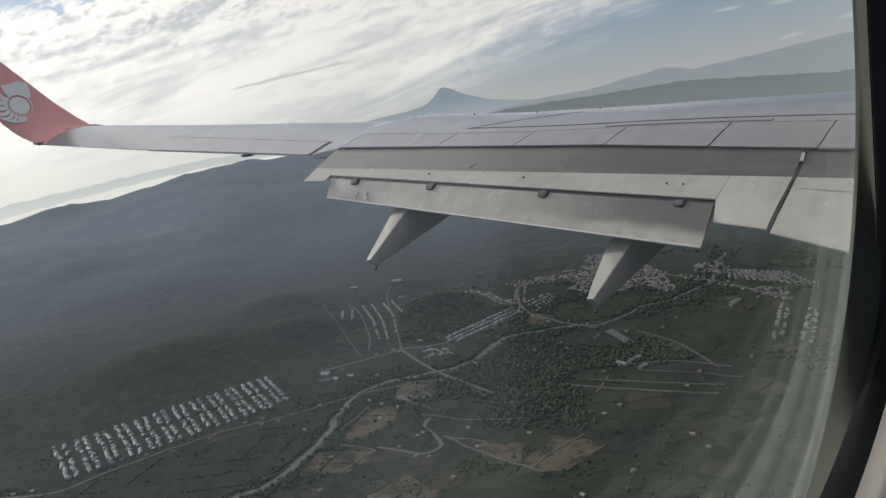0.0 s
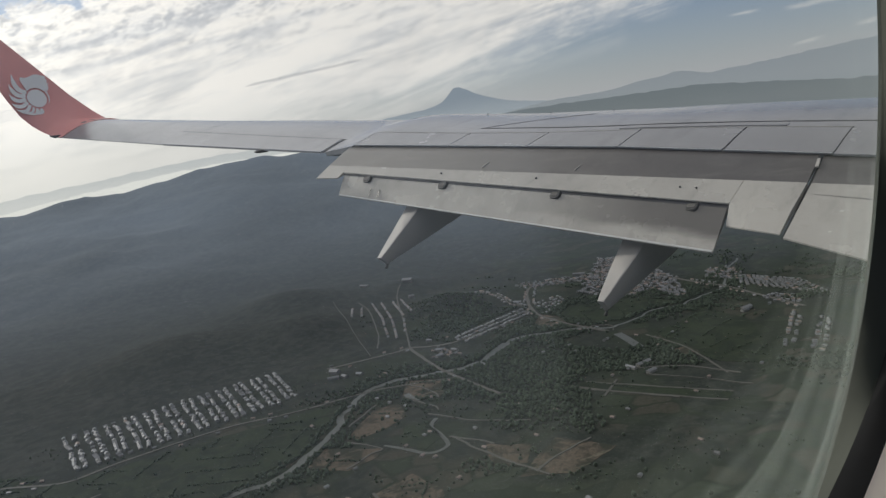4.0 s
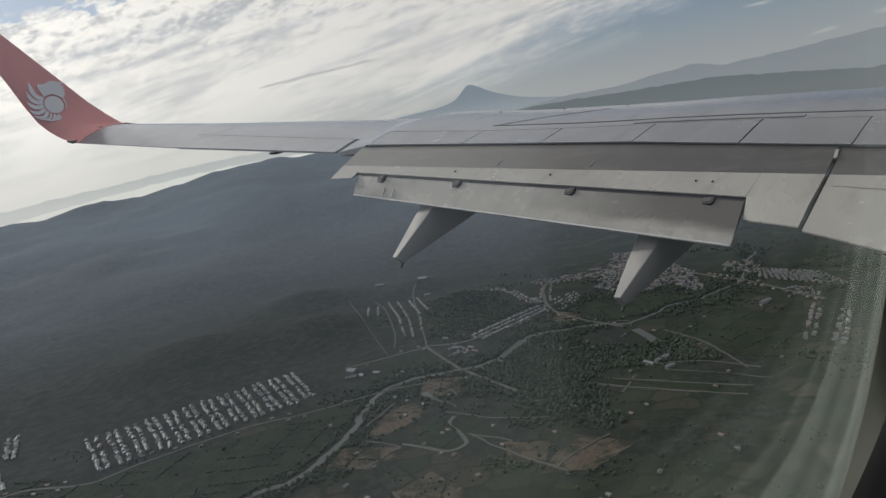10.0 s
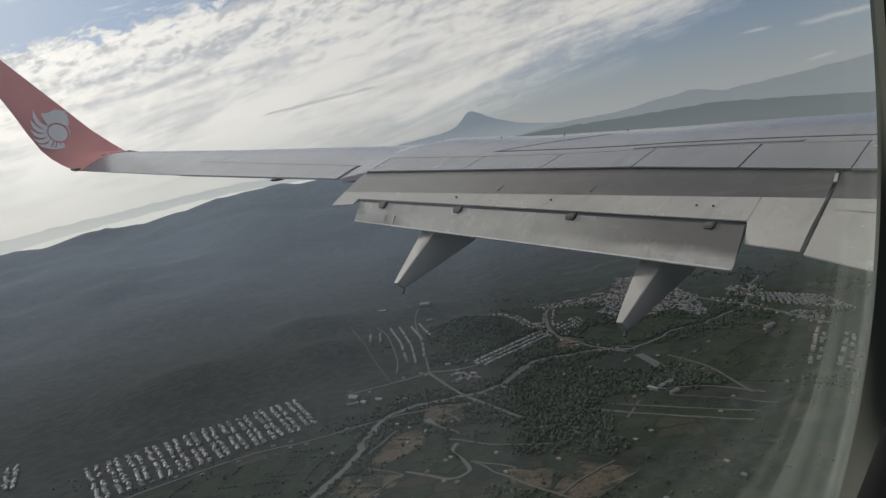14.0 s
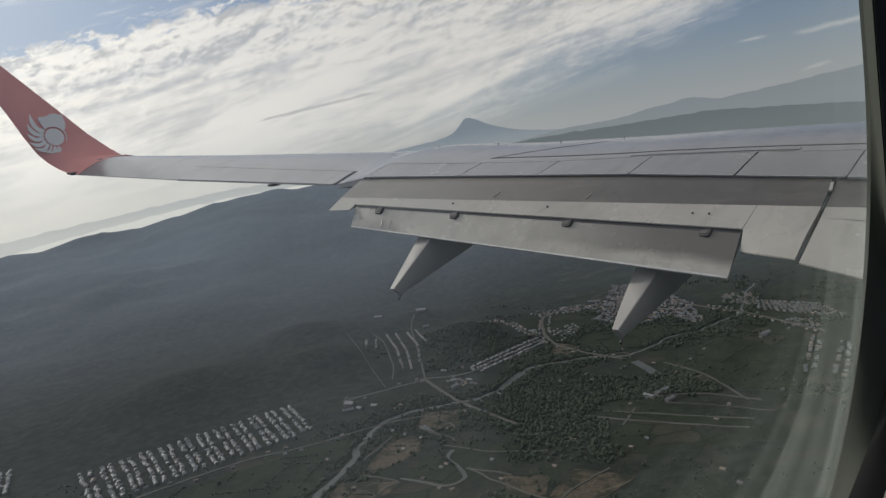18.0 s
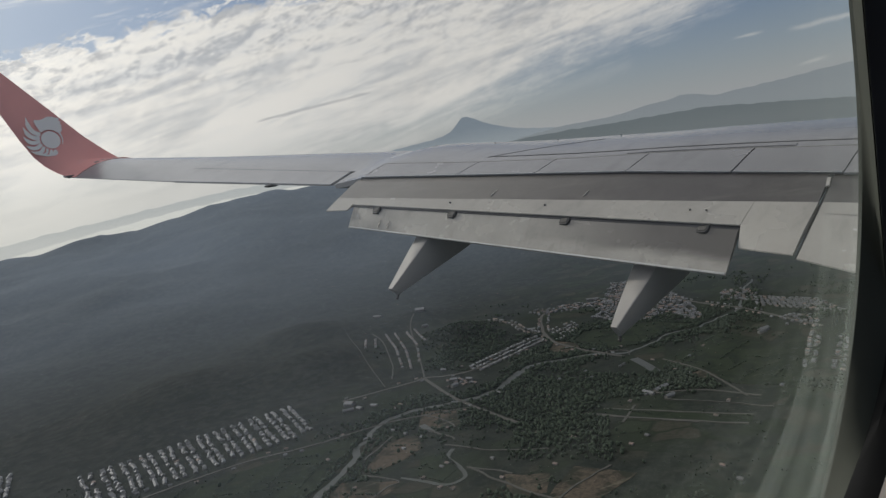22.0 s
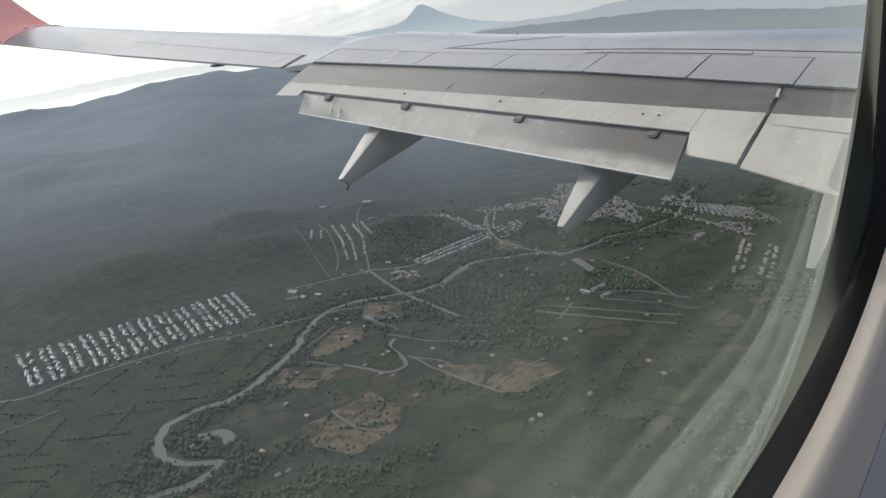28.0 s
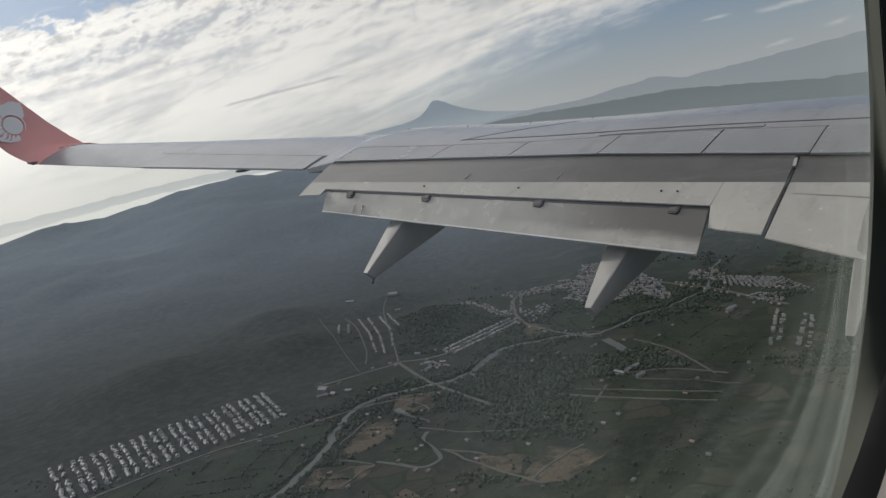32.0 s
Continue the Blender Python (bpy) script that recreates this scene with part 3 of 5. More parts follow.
def blend_sections(a, b, steps=8):
    (ya, la), (yb, lb) = a, b
    return [(ya + (yb - ya) * k / steps, [lerp(p, q, k / steps) for p, q in zip(la, lb)]) for k in range(steps + 1)]


def make_flaps():
    # outboard flap, dark painted nose then light body
    nose_out = (8.45, [(7.02, -0.135), (6.92, -0.146), (6.68, -0.25), (6.43, -0.38)])
    nose_in = (2.44, [(8.66, -0.905), (8.54, -0.916), (8.32, -1.03), (8.06, -1.15)])
    nose = []
    for y, line in blend_sections(nose_out, nose_in, 16):
        bow = max(0.0, te_z(y) + 0.004 - line[1][1])      # follows the bend of the wing's trailing edge
        nose.append((y, [(x, z + bow * k) for (x, z), k in zip(line, (1.0, 1.0, 0.5, 0.0))]))
    part("flap_nose", flap_plate(nose, 0.10), FLAP_DARK, aeroplane, "dark grey scuffed flap nose")
    mid_out = lerp((6.43, -0.38), (8.06, -1.15), (8.45 - 8.1) / 6.01)
    mid_in = lerp((6.43, -0.38), (8.06, -1.15), (8.45 - 3.04) / 6.01)
    body = blend_sections((8.1, [mid_out, lerp(mid_out, (6.38, -0.495), 0.5), (6.38, -0.495)]), (3.04, [mid_in, lerp(mid_in, (7.45, -1.25), 0.5), (7.45, -1.25)]), 14)
    part("flap_body", flap_plate(body, 0.09), FLAP_LIGHT, aeroplane)
    ear = blend_sections((8.45, [(6.43, -0.38), (6.30, -0.45), (6.16, -0.53)]), (8.105, [mid_out, lerp(mid_out, (6.27, -0.56), 0.5), (6.27, -0.56)]), 2)
    part("flap_end", flap_plate(ear, 0.07), FLAP_LIGHT, aeroplane)
    inner = blend_sections((3.035, [mid_in, (7.45, -1.25), (7.32, -1.47)]), (2.44, [(8.06, -1.15), (7.50, -1.36), (7.15, -1.52)]), 16)
    part("flap_heel", flap_plate(inner, 0.09), FLAP_LIGHT, aeroplane)
    # aft flap, hung behind and below the body
    out, inn = (8.08, [(6.40, -0.508), (6.31, -0.65), (6.22, -0.80)]), (3.06, [(7.47, -1.270), (7.24, -1.48), (7.00, -1.69)])
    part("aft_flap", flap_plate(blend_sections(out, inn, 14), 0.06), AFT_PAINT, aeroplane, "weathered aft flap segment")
    part("flap_slot", flap_plate(blend_sections((8.08, [(6.405, -0.497), (6.372, -0.525)]), (3.05, [(7.475, -1.255), (7.44, -1.30)]), 10), 0.03), SEAM, aeroplane, "dark slot between flap segments")
    # painted edge highlight, lap seam and rub marks
    low = lambda y, k: lerp(lerp((6.40, -0.508), (7.47, -1.270), (8.08 - y) / 5.02), lerp((6.22, -0.80), (7.00, -1.69), (8.08 - y) / 5.02), k)

    def along_aft(y0, y1, k0, k1, lift):
        ends = []
        for y in (y0, y1):
            a, b = low(y, k0), low(y, k1)
            ends.append((y, [(a[0] - 0.8 * lift, a[1] + 0.6 * lift), (b[0] - 0.8 * lift, b[1] + 0.6 * lift)]))
        return flap_plate(blend_sections(*ends, 10), 0.006)

    part("trailing_strip", along_aft(8.06, 3.07, 0.965, 1.0, 0.012), EDGE_HIGHLIGHT, aeroplane, "trailing edge with its highlight painted pale")
    part("lap_seam", flap_plate([(4.62, [low(4.62, 0.66), low(4.62, 0.98)]), (4.612, [low(4.612, 0.66), low(4.612, 0.98)])], 0.004), FLAP_DARK, aeroplane)

    # inboard flap beyond the slit
    part("inboard_flap_nose", flap_plate(blend_sections((2.40, [(8.67, -0.910), (8.55, -0.921), (8.33, -1.035), (8.07, -1.155)]), (0.3, [(9.24, -1.19), (9.12, -1.20), (8.90, -1.308), (8.64, -1.424)]), 6), 0.1), FLAP_DARK, aeroplane)
    ib = blend_sections((2.40, [(8.068, -1.157), (7.6, -1.35), (7.12, -1.55)]), (0.3, [(8.638, -1.426), (7.75, -1.72), (6.78, -2.02)]), 6)
    part("inboard_flap", flap_plate(ib, 0.1), FLAP_LIGHT, aeroplane, "light grey inboard flap panel")
    seam = lambda y, k: (y, [tuple(c + d for c, d in zip(lerp(lerp((8.068, -1.157), (8.638, -1.426), (2.40 - y) / 2.1), lerp((7.6, -1.35), (7.75, -1.72), (2.40 - y) / 2.1), j), (0, 0.003))) for j in (k, k + 0.03)])
    part("panel_joint", flap_plate(blend_sections(seam(2.33, 0.42), seam(0.6, 0.48), 8), 0.004), SCUFF, aeroplane, "faint skin joint")
    part("slit_seal", flap_plate([(2.435, [(8.56, -0.955), (8.32, -1.065), (8.06, -1.185), (7.6, -1.385), (7.18, -1.57)]), (2.395, [(8.56, -0.955), (8.32, -1.065), (8.06, -1.185), (7.6, -1.385), (7.18, -1.57)])], 0.05), SEAM, aeroplane)
    # hinge brackets at the slot, rivet studs and a little link at the slit
    for y in (7.67, 6.48, 4.95, 3.41):
        k = (8.08 - y) / 5.02
        up, low = lerp((6.40, -0.53), (7.47, -1.30), k), lerp((6.22, -0.80), (7.00, -1.69), k)
        d = Vector((low[0] - up[0], 0, low[1] - up[1])).normalized()
        out = Vector((d.z, 0, -d.x))
        base = Vector((up[0], y, up[1]))
        shape = [(-0.075, 0.005), (-0.075, 0.06), (-0.05, 0.10), (0.05, 0.10), (0.075, 0.06), (0.075, 0.005)]
        rings = [[base + d * v + Vector((0, u * g, 0)) + out * h for u, v in shape] for h, g in ((-0.02, 1.0), (0.022, 1.0), (0.032, 0.85))]
        bm = loft(rings)
        bracket = part("hinge_bracket", bm, METAL, aeroplane, "worn steel hinge bracket")
        pad = [(-0.045, 0.018), (-0.045, 0.055), (-0.03, 0.072), (0.03, 0.072), (0.045, 0.055), (0.045, 0.018)]
        part("bracket_cap", loft([[base + d * v + Vector((0, u * g, 0)) + out * h for u, v in pad] for h, g in ((0.030, 1.0), (0.037, 0.92))]), CAP, bracket, "paler rubbed cap")
    for y, k in ((3.62, 0.45), (3.45, 0.45), (5.3, 0.4), (6.6, 0.4)):
        a = lerp((6.43, -0.38), (8.06, -1.15), (8.45 - y) / 6.01)
        b = lerp((6.38, -0.495), (7.45, -1.25), (8.1 - y) / 5.06)
        x, z = lerp(a, b, k)
        bm = bmesh.new()
        bmesh.ops.create_cone(bm, cap_ends=True, segments=8, radius1=0.014, radius2=0.012, depth=0.03, matrix=pose(x, y, z))
        part("stud", bm, SEAM, aeroplane)
    bm = bmesh.new()
    add_box(bm, (0.20, 0.034, 0.02), pose(8.38, 2.42, -0.985, 0, -20, 8))
    part("flap_link", bm, FAIRING, aeroplane, "short pale link rod")
    for y in (6.1, 4.9):
        a = lerp((6.43, -0.38), (8.06, -1.15), (8.45 - y) / 6.01)
        bm = bmesh.new()
        add_box(bm, (0.13, 0.010, 0.010), pose(a[0] + 0.11, y, a[1] + 0.066, 0, -22, -12))
        part("scuff_strip", bm, FLAP_LIGHT, aeroplane)
    for y in (7.55, 7.40):
        k = (8.08 - y) / 5.02
        up, low = lerp((6.40, -0.53), (7.47, -1.30), k), lerp((6.22, -0.80), (7.00, -1.69), k)
        a, b = Vector((*lerp(up, low, 0.50), 0)), Vector((*lerp(up, low, 0.92), 0))
        d = (b - a).normalized()
        mid = (a + b) / 2
        bm = bmesh.new()
        add_box(bm, (0.010, 0.006, (b - a).length * 0.8), pose(mid.x + 0.02 * d.y, y, mid.y - 0.02 * d.x, 0, math.degrees(math.atan2(d.x, d.y)), 0))
        part("drain_strip", bm, SCUFF, aeroplane)


def make_fairing(y, top_tip, top_end, low_tip, low_end, wide, paint):
    """A flap track fairing: a deep wedge with a flat ridge, from its blunt tail to its root under the wing."""
    rings = []
    for k in range(13):
        f = k / 12
        xt, zt = lerp(top_tip, top_end, min(1.0, f * 1.0))
        xl, zl = lerp(low_tip, low_end, f)
        w = 0.030 + wide * min(1.0, f * 1.6 + 0.04) ** 0.8
        e = 0.25 * (zt - zl)
        ring = [(xt, y - 0.86 * w, zt), (xt, y + 0.86 * w, zt), (xt, y + 0.98 * w, zt - 0.10 * e - 0.004), (xt + (xl - xt) * 0.3, y + w, zt - e)]
        ring += [(xl, y + 0.85 * w, zl + e), (xl, y + 0.45 * w, zl + 0.1 * e), (xl, y - 0.45 * w, zl + 0.1 * e), (xl, y - 0.85 * w, zl + e)]
        ring += [(xt + (xl - xt) * 0.3, y - w, zt - e), (xt, y - 0.98 * w, zt - 0.10 * e - 0.004)]
        rings.append(ring)
    ob = part("flap_track_fairing", loft(rings), paint, aeroplane, "pale pointed flap track fairing")
    bm = bmesh.new()
    bmesh.ops.create_cone(bm, cap_ends=True, segments=8, radius1=0.02, radius2=0.012, depth=0.10, matrix=pose(low_tip[0] + 0.02, y, low_tip[1] - 0.01, 0, 40, 0))
    part("drain_nozzle", bm, METAL, ob)


def make_winglet():
    zs = (0.742, 0.785, 0.84, 0.92, 1.05, 1.25, 1.6, 2.1, 2.7, 3.25, 3.4)
    ys = (14.98, 15.16, 15.28, 15.37, 15.45, 15.52, 15.60, 15.70, 15.82, 15.93, 15.96)
    fr = (6.66, 6.56, 6.47, 6.38, 6.24, 6.00, 5.65, 5.24, 4.74, 4.28, 4.10)
    bk = (5.10, 5.02, 4.96, 4.88, 4.76, 4.62, 4.47, 4.29, 4.04, 3.78, 3.80)
    us = (0, 0.1, 0.25, 0.45, 0.65, 0.82, 0.94, 1.0)
    rings = []
    for i, (z, y, a, b) in enumerate(zip(zs, ys, fr, bk)):
        c = a - b
        j, k = min(i + 1, len(zs) - 1), max(i - 1, 0)
        d = Vector((0, ys[j] - ys[k], zs[j] - zs[k])).normalized()
        side = Vector((0, -d.z, d.y))                 # inboard and upward face
        lean = max(0.0, 1.0 - (z - 0.742) / 0.35)
        half = (0.05 - 0.035 * lean) * c

        def at(u, s):
            p = Vector((b + c * u, y, z + lean * 0.27 * crest_share(u))) + side * (s * half * math.sin(math.pi * u ** 0.6) + 0.006 * lean)
            return tuple(p)

        rings.append([at(u, 1) for u in us] + [at(u, -1) for u in us[-2:0:-1]])
    ob = part("winglet", loft(rings), RED, aeroplane, "tall red winglet with a white emblem", True)
    bm = bmesh.new()
    face = lambda x, z: (x, float(np.interp(z, zs, ys)) - 0.075, z)

    def blade(root, bend, tip, w):
        """A curved feather from the disc to its tip."""
        left, right = [], []
        for k in range(9):
            f = k / 8
            p = [(1 - f) ** 2 * root[i] + 2 * f * (1 - f) * bend[i] + f * f * tip[i] for i in (0, 1)]
            d = [2 * (1 - f) * (bend[i] - root[i]) + 2 * f * (tip[i] - bend[i]) for i in (0, 1)]
            n = math.hypot(*d)
            half = w * (0.45 + 0.55 * math.sin(math.pi * min(1.0, 0.25 + 0.6 * f))) * (1 - 0.85 * max(0.0, f - 0.75) / 0.25) / 2
            left.append(face(cx + size * (p[0] + half * d[1] / n), cz + size * (p[1] - half * d[0] / n)))
            right.append(face(cx + size * (p[0] - half * d[1] / n), cz + size * (p[1] + half * d[0] / n)))
        bm.faces.new([bm.verts.new(p) for p in left + right[::-1]])

    cx, cz, size = 5.00, 1.57, 0.86
    tips = ((-0.384, 0.571), (-0.495, 0.351), (-0.551, 0.13), (-0.551, -0.078), (-0.491, -0.221), (-0.407, -0.305), (-0.296, -0.344), (-0.178, -0.351))
    for k, tip in enumerate(tips):
        a = radians(140 + 19 * k)
        root = (0.235 * math.cos(a), 0.235 * math.sin(a))
        bend = (0.40 * math.cos(a + 0.28), 0.40 * math.sin(a + 0.28)) if k > 4 else (0.46 * math.cos(a + 0.30), 0.46 * math.sin(a + 0.30))
        blade(root, bend, tip, 0.105 - 0.006 * k if k < 5 else 0.05)
    disc = [bm.verts.new(face(cx + size * 0.205 * math.cos(i * math.pi / 12), cz + size * 0.205 * math.sin(i * math.pi / 12))) for i in range(24)]
    bm.faces.new(disc)
    arc = lambda r, a: (r * math.cos(radians(a)), r * math.sin(radians(a)))
    crown = [(-0.168, 0.201), (-0.214, 0.325), (-0.249, 0.448), (-0.214, 0.5), (-0.129, 0.481), (-0.04, 0.506), (0.064, 0.552), (0.17, 0.545), (0.224, 0.519), (0.315, 0.5), (0.284, 0.435), (0.327, 0.409), (0.293, 0.357), (0.334, 0.325), (0.295, 0.279), (0.315, 0.234), (0.264, 0.156)] + [arc(0.245, a) for a in (38, 60, 85, 110, 130)]
    bm.faces.new([bm.verts.new(face(cx + size * a, cz + size * b)) for a, b in crown])
    curl = [arc(0.285 - 0.03 * k / 8, 34 - 8 * k) for k in range(9)] + [arc(0.245, 34 - 8 * k) for k in range(8, -1, -1)]
    bm.faces.new([bm.verts.new(face(cx + size * a, cz + size * b)) for a, b in curl])
    bmesh.ops.triangulate(bm, faces=bm.faces)
    flat = bmesh.ops.extrude_face_region(bm, geom=bm.faces[:])["geom"]
    bmesh.ops.translate(bm, vec=(0, -0.006, 0), verts=[v for v in flat if isinstance(v, bmesh.types.BMVert)])
    part("emblem", bm, WHITE, ob, "white emblem of plain feather shapes round a disc")
    bm = loft([[(5.02, 15.05, 0.74), (5.12, 15.05, 0.77), (5.12, 15.05, 0.80), (5.02, 15.05, 0.78)], [(5.00, 15.30, 0.79), (5.10, 15.30, 0.81), (5.10, 15.30, 0.84), (5.00, 15.30, 0.83)]])
    part("heel_light", bm, SEAM, aeroplane)


def crest_share(u):
    peak = 0.62
    return 1 - (1 - u / peak) ** 2 if u < peak else 1 - 1.25 * ((u - peak) / (1 - peak)) ** 2.6


make_wing()
make_upper_details()
make_flaps()
make_fairing(6.9, (5.79, -1.58), (7.2, -0.52), (5.89, -1.69), (8.0, -1.18), 0.12, FAIRING)
make_fairing(4.0, (6.28, -2.08), (7.75, -1.20), (6.37, -2.21), (8.6, -1.80), 0.13, FAIRING)
make_fairing(1.5, (6.2, -2.2), (7.7, -1.35), (6.3, -2.32), (8.4, -1.95), 0.09, FAIRING_SHADED)
make_winglet()


# ---------------------------------------------------------------- cabin window
# right edge, bottom, corner radii across and up, depth: the pane, the lip of its spacer, and the seal's inner edge
PANE, LIP, SEAL = (0.3203, -0.1494, 0.1637, 0.1653, 0.0725), (0.3036, -0.1328, 0.1461, 0.058, 0.0649), (0.4002, -0.1342, 0.2361, 0.179, 0.0567)
WIN_LEFT, WIN_TOP = -0.09, 0.27


def rim(right, low, rx, rz, y, n=26):
    """A rounded loop round the window."""
    cx, cz, hw, hh = (right + WIN_LEFT) / 2, (WIN_TOP + low) / 2, (right - WIN_LEFT) / 2, (WIN_TOP - low) / 2
    pts = []
    for q, (sx, sz) in enumerate(((1, 1), (-1, 1), (-1, -1), (1, -1))):
        for k in range(n):
            a = math.pi / 2 * (q + k / (n - 1))
            pts.append((cx + sx * (hw - rx) + rx * math.cos(a), y, cz + sz * (hh - rz) + rz * math.sin(a)))
    return pts


def wider(d, y):
    """The seal's edge, wider by d, at another depth."""
    return rim(SEAL[0] + d, SEAL[1] - d, SEAL[2] + d * 0.3, SEAL[3] + d * 0.3, y)


def pane_material():
    """Clear acrylic, scratched and dulled towards its rim."""
    m = bpy.data.materials.new("scratched_acrylic")
    m.use_nodes = True
    tr = m.node_tree
    nd, ln = nodes_of(tr)
    out, mix = nd.new("ShaderNodeOutputMaterial"), nd.new("ShaderNodeMixShader")
    clear, dull = nd.new("ShaderNodeBsdfTransparent"), nd.new("ShaderNodeBsdfTranslucent")
    co = nd.new("ShaderNodeTexCoord").outputs["Object"]
    sep = nd.new("ShaderNodeSeparateXYZ")
    ln.new(co, sep.inputs[0])
    r = PANE[3]
    qx = calc(tr, "SUBTRACT", sep.outputs[0], PANE[0] - r)
    qz = calc(tr, "SUBTRACT", PANE[1] + r, sep.outputs[2])
    px, pz = calc(tr, "MAXIMUM", qx, 0.0), calc(tr, "MAXIMUM", qz, 0.0)
    reach = calc(tr, "SQRT", calc(tr, "ADD", calc(tr, "MULTIPLY", px, px), calc(tr, "MULTIPLY", pz, pz)))
    rim = calc(tr, "SUBTRACT", r, reach)          # metres in from the rim
    sway = calc(tr, "MULTIPLY", calc(tr, "SUBTRACT", noise_of(tr, co, 9.0, 2.0), 0.5), 0.006)
    rub = calc(tr, "ADD", rim, sway)

    def ring(middle, half, strength):
        """One long soft rub mark that runs round the pane."""
        return calc(tr, "MULTIPLY", ramp01(tr, calc(tr, "ABSOLUTE", calc(tr, "SUBTRACT", rub, middle)), half, 0.0), strength)

    lines = 0.0
    for mark in ((0.0425, 0.0017, 0.8), (0.0385, 0.0050, 0.75), (0.0085, 0.0075, 0.7), (0.0105, 0.0020, 0.55), (0.0340, 0.0014, 0.5), (0.0245, 0.006, 0.30), (0.0520, 0.0035, 0.35), (0.0650, 0.010, 0.26), (0.0760, 0.004, 0.20), (0.0930, 0.006, 0.12)):
        lines = calc(tr, "ADD", lines, ring(*mark))
    wide = ramp01(tr, rim, 0.088, 0.0)
    smear = noise_of(tr, stretch(tr, co, (9, 1, 6), 0), 1.0, 4.0)
    worn = calc(tr, "ADD", 0.38, calc(tr, "MULTIPLY", ramp01(tr, sep.outputs[2], -0.01, -0.10), 1.02))
    fac = calc(tr, "ADD", calc(tr, "MULTIPLY", wide, 0.064), calc(tr, "MULTIPLY", lines, 0.066))
    fac = calc(tr, "MULTIPLY", fac, worn)
    fac = calc(tr, "ADD", fac, calc(tr, "MULTIPLY", ramp01(tr, smear, 0.3, 0.8), 0.005))
    # air haze, sun glare at the left and a reflected band, painted as dullness
    fac = calc(tr, "ADD", fac, calc(tr, "ADD", 0.0085, calc(tr, "ADD", calc(tr, "MULTIPLY", ramp01(tr, sep.outputs[0], 0.125, 0.01), 0.018), calc(tr, "MULTIPLY", calc(tr, "MULTIPLY", ramp01(tr, sep.outputs[0], 0.0865, 0.078), ramp01(tr, sep.outputs[0], 0.028, 0.055)), 0.016))))
    ln.new(blend(tr, ramp01(tr, rim, 0.13, 0.08), (0.68, 0.79, 0.95), (0.79, 0.88, 0.79)), dull.inputs["Color"])
    clear.inputs["Color"].default_value = (0.97, 0.98, 0.97, 1)
    ln.new(fac, mix.inputs[0])
    ln.new(clear.outputs[0], mix.inputs[1])
    ln.new(dull.outputs[0], mix.inputs[2])
    ln.new(mix.outputs[0], out.inputs[0])
    return m


window = tagged(new("window_1"), "cabin window with a black seal and beige plastic surround", "window", kind="structure")
bm = bmesh.new()
bm.faces.new([bm.verts.new(p) for p in rim(PANE[0] + 0.003, PANE[1] - 0.003, *PANE[2:])])
pane = part("pane", bm, pane_material(), window, "scratched hazy acrylic pane")
pane.visible_shadow = False
part("spacer", loft([rim(*PANE[:4], 0.0738), rim(*PANE), rim(*lerp(PANE, LIP, 0.5)), rim(*LIP)], True, False), TAUPE, window, "dull taupe spacer behind the seal", True)
part("seal", loft([rim(*LIP[:4], LIP[4] + 0.0006), rim(*lerp(LIP, SEAL, 0.3)), rim(*lerp(LIP, SEAL, 0.7)), rim(*SEAL)], True, False), RUBBER, window, "black rubber window seal", True)
part("surround", loft([wider(-0.0004, 0.0570), wider(0.0008, 0.0548), wider(0.0016, 0.0525), wider(0.0028, 0.0503), wider(0.0045, 0.0487), wider(0.0080, 0.0478), wider(0.016, 0.0474), wider(0.038, 0.0474)], True, False), BEIGE, window, "beige moulded plastic surround", True)


def make_cabin():
    # wall with the window's opening, thick to the outer skin
    inner, outer = wider(0.0365, 0.0470), wider(0.0365, 0.080)
    cx, cz = 0.163, 0.0605

    def out_loop(y):
        pts = []
        for x, _, z in inner:
            a = math.atan2(z - cz, x - cx)
            k = min(1.2 / max(1e-6, abs(math.cos(a))), 1.0 / max(1e-6, abs(math.sin(a))))
            pts.append((cx + k * math.cos(a), y, cz + k * math.sin(a)))
        return pts

    bm = loft([outer, inner, out_loop(0.038), out_loop(0.085), outer], True, False)
    tagged(link_mesh("wall_1", bm, LINING), "pale grey moulded cabin side wall", "wall", kind="structure")
    # unseen; the gap between wall_2 and wall_5 is left open to brighten the surround
    for name, size, at, words in (("wall_2", (2.4, 0.05, 0.25), (cx, -1.9, cz - 0.875), "plain pale cabin wall below the open light gap"), ("wall_5", (2.4, 0.05, 0.25), (cx, -1.9, cz + 0.875), "plain pale cabin wall above the open light gap"), ("wall_3", (0.05, 2.0, 2.0), (cx - 1.22, -0.92, cz), "plain pale cabin bulkhead"),
                                  ("wall_4", (0.05, 2.0, 2.0), (cx + 1.22, -0.92, cz), "plain pale cabin bulkhead"), ("ceiling", (2.4, 2.0, 0.05), (cx, -0.92, cz + 1.02), "plain pale cabin ceiling"),
                                  ("floor", (2.4, 2.0, 0.05), (cx, -0.92, cz - 1.02), "plain dark cabin floor")):
        bm = bmesh.new()
        add_box(bm, size, Matrix.Translation(at))
        tagged(link_mesh(name, bm, LINING), words, name.split("_")[0], kind="structure")


make_cabin()


# ---------------------------------------------------------------- the land below
SKY_AZ = (-180, 0, 13.6, 16.3, 19, 22, 25, 29, 31.6, 36, 42, 50, 60, 110, 180)
SKY_EL = (-2.2, -2.2, -2.2, -2.15, -1.7, -1.5, -1.15, -0.85, -0.7, -0.8, -1.4, -2.6, -3.6, -3.6, -2.2)


KNOLLS = ((1352, 1349, 34, 62), (1035, 1590, 38, 85), (1490, 1660, 22, 70), (1200, 1900, 45, 120), (760, 1800, 40, 140))     # place, height and width of small hills


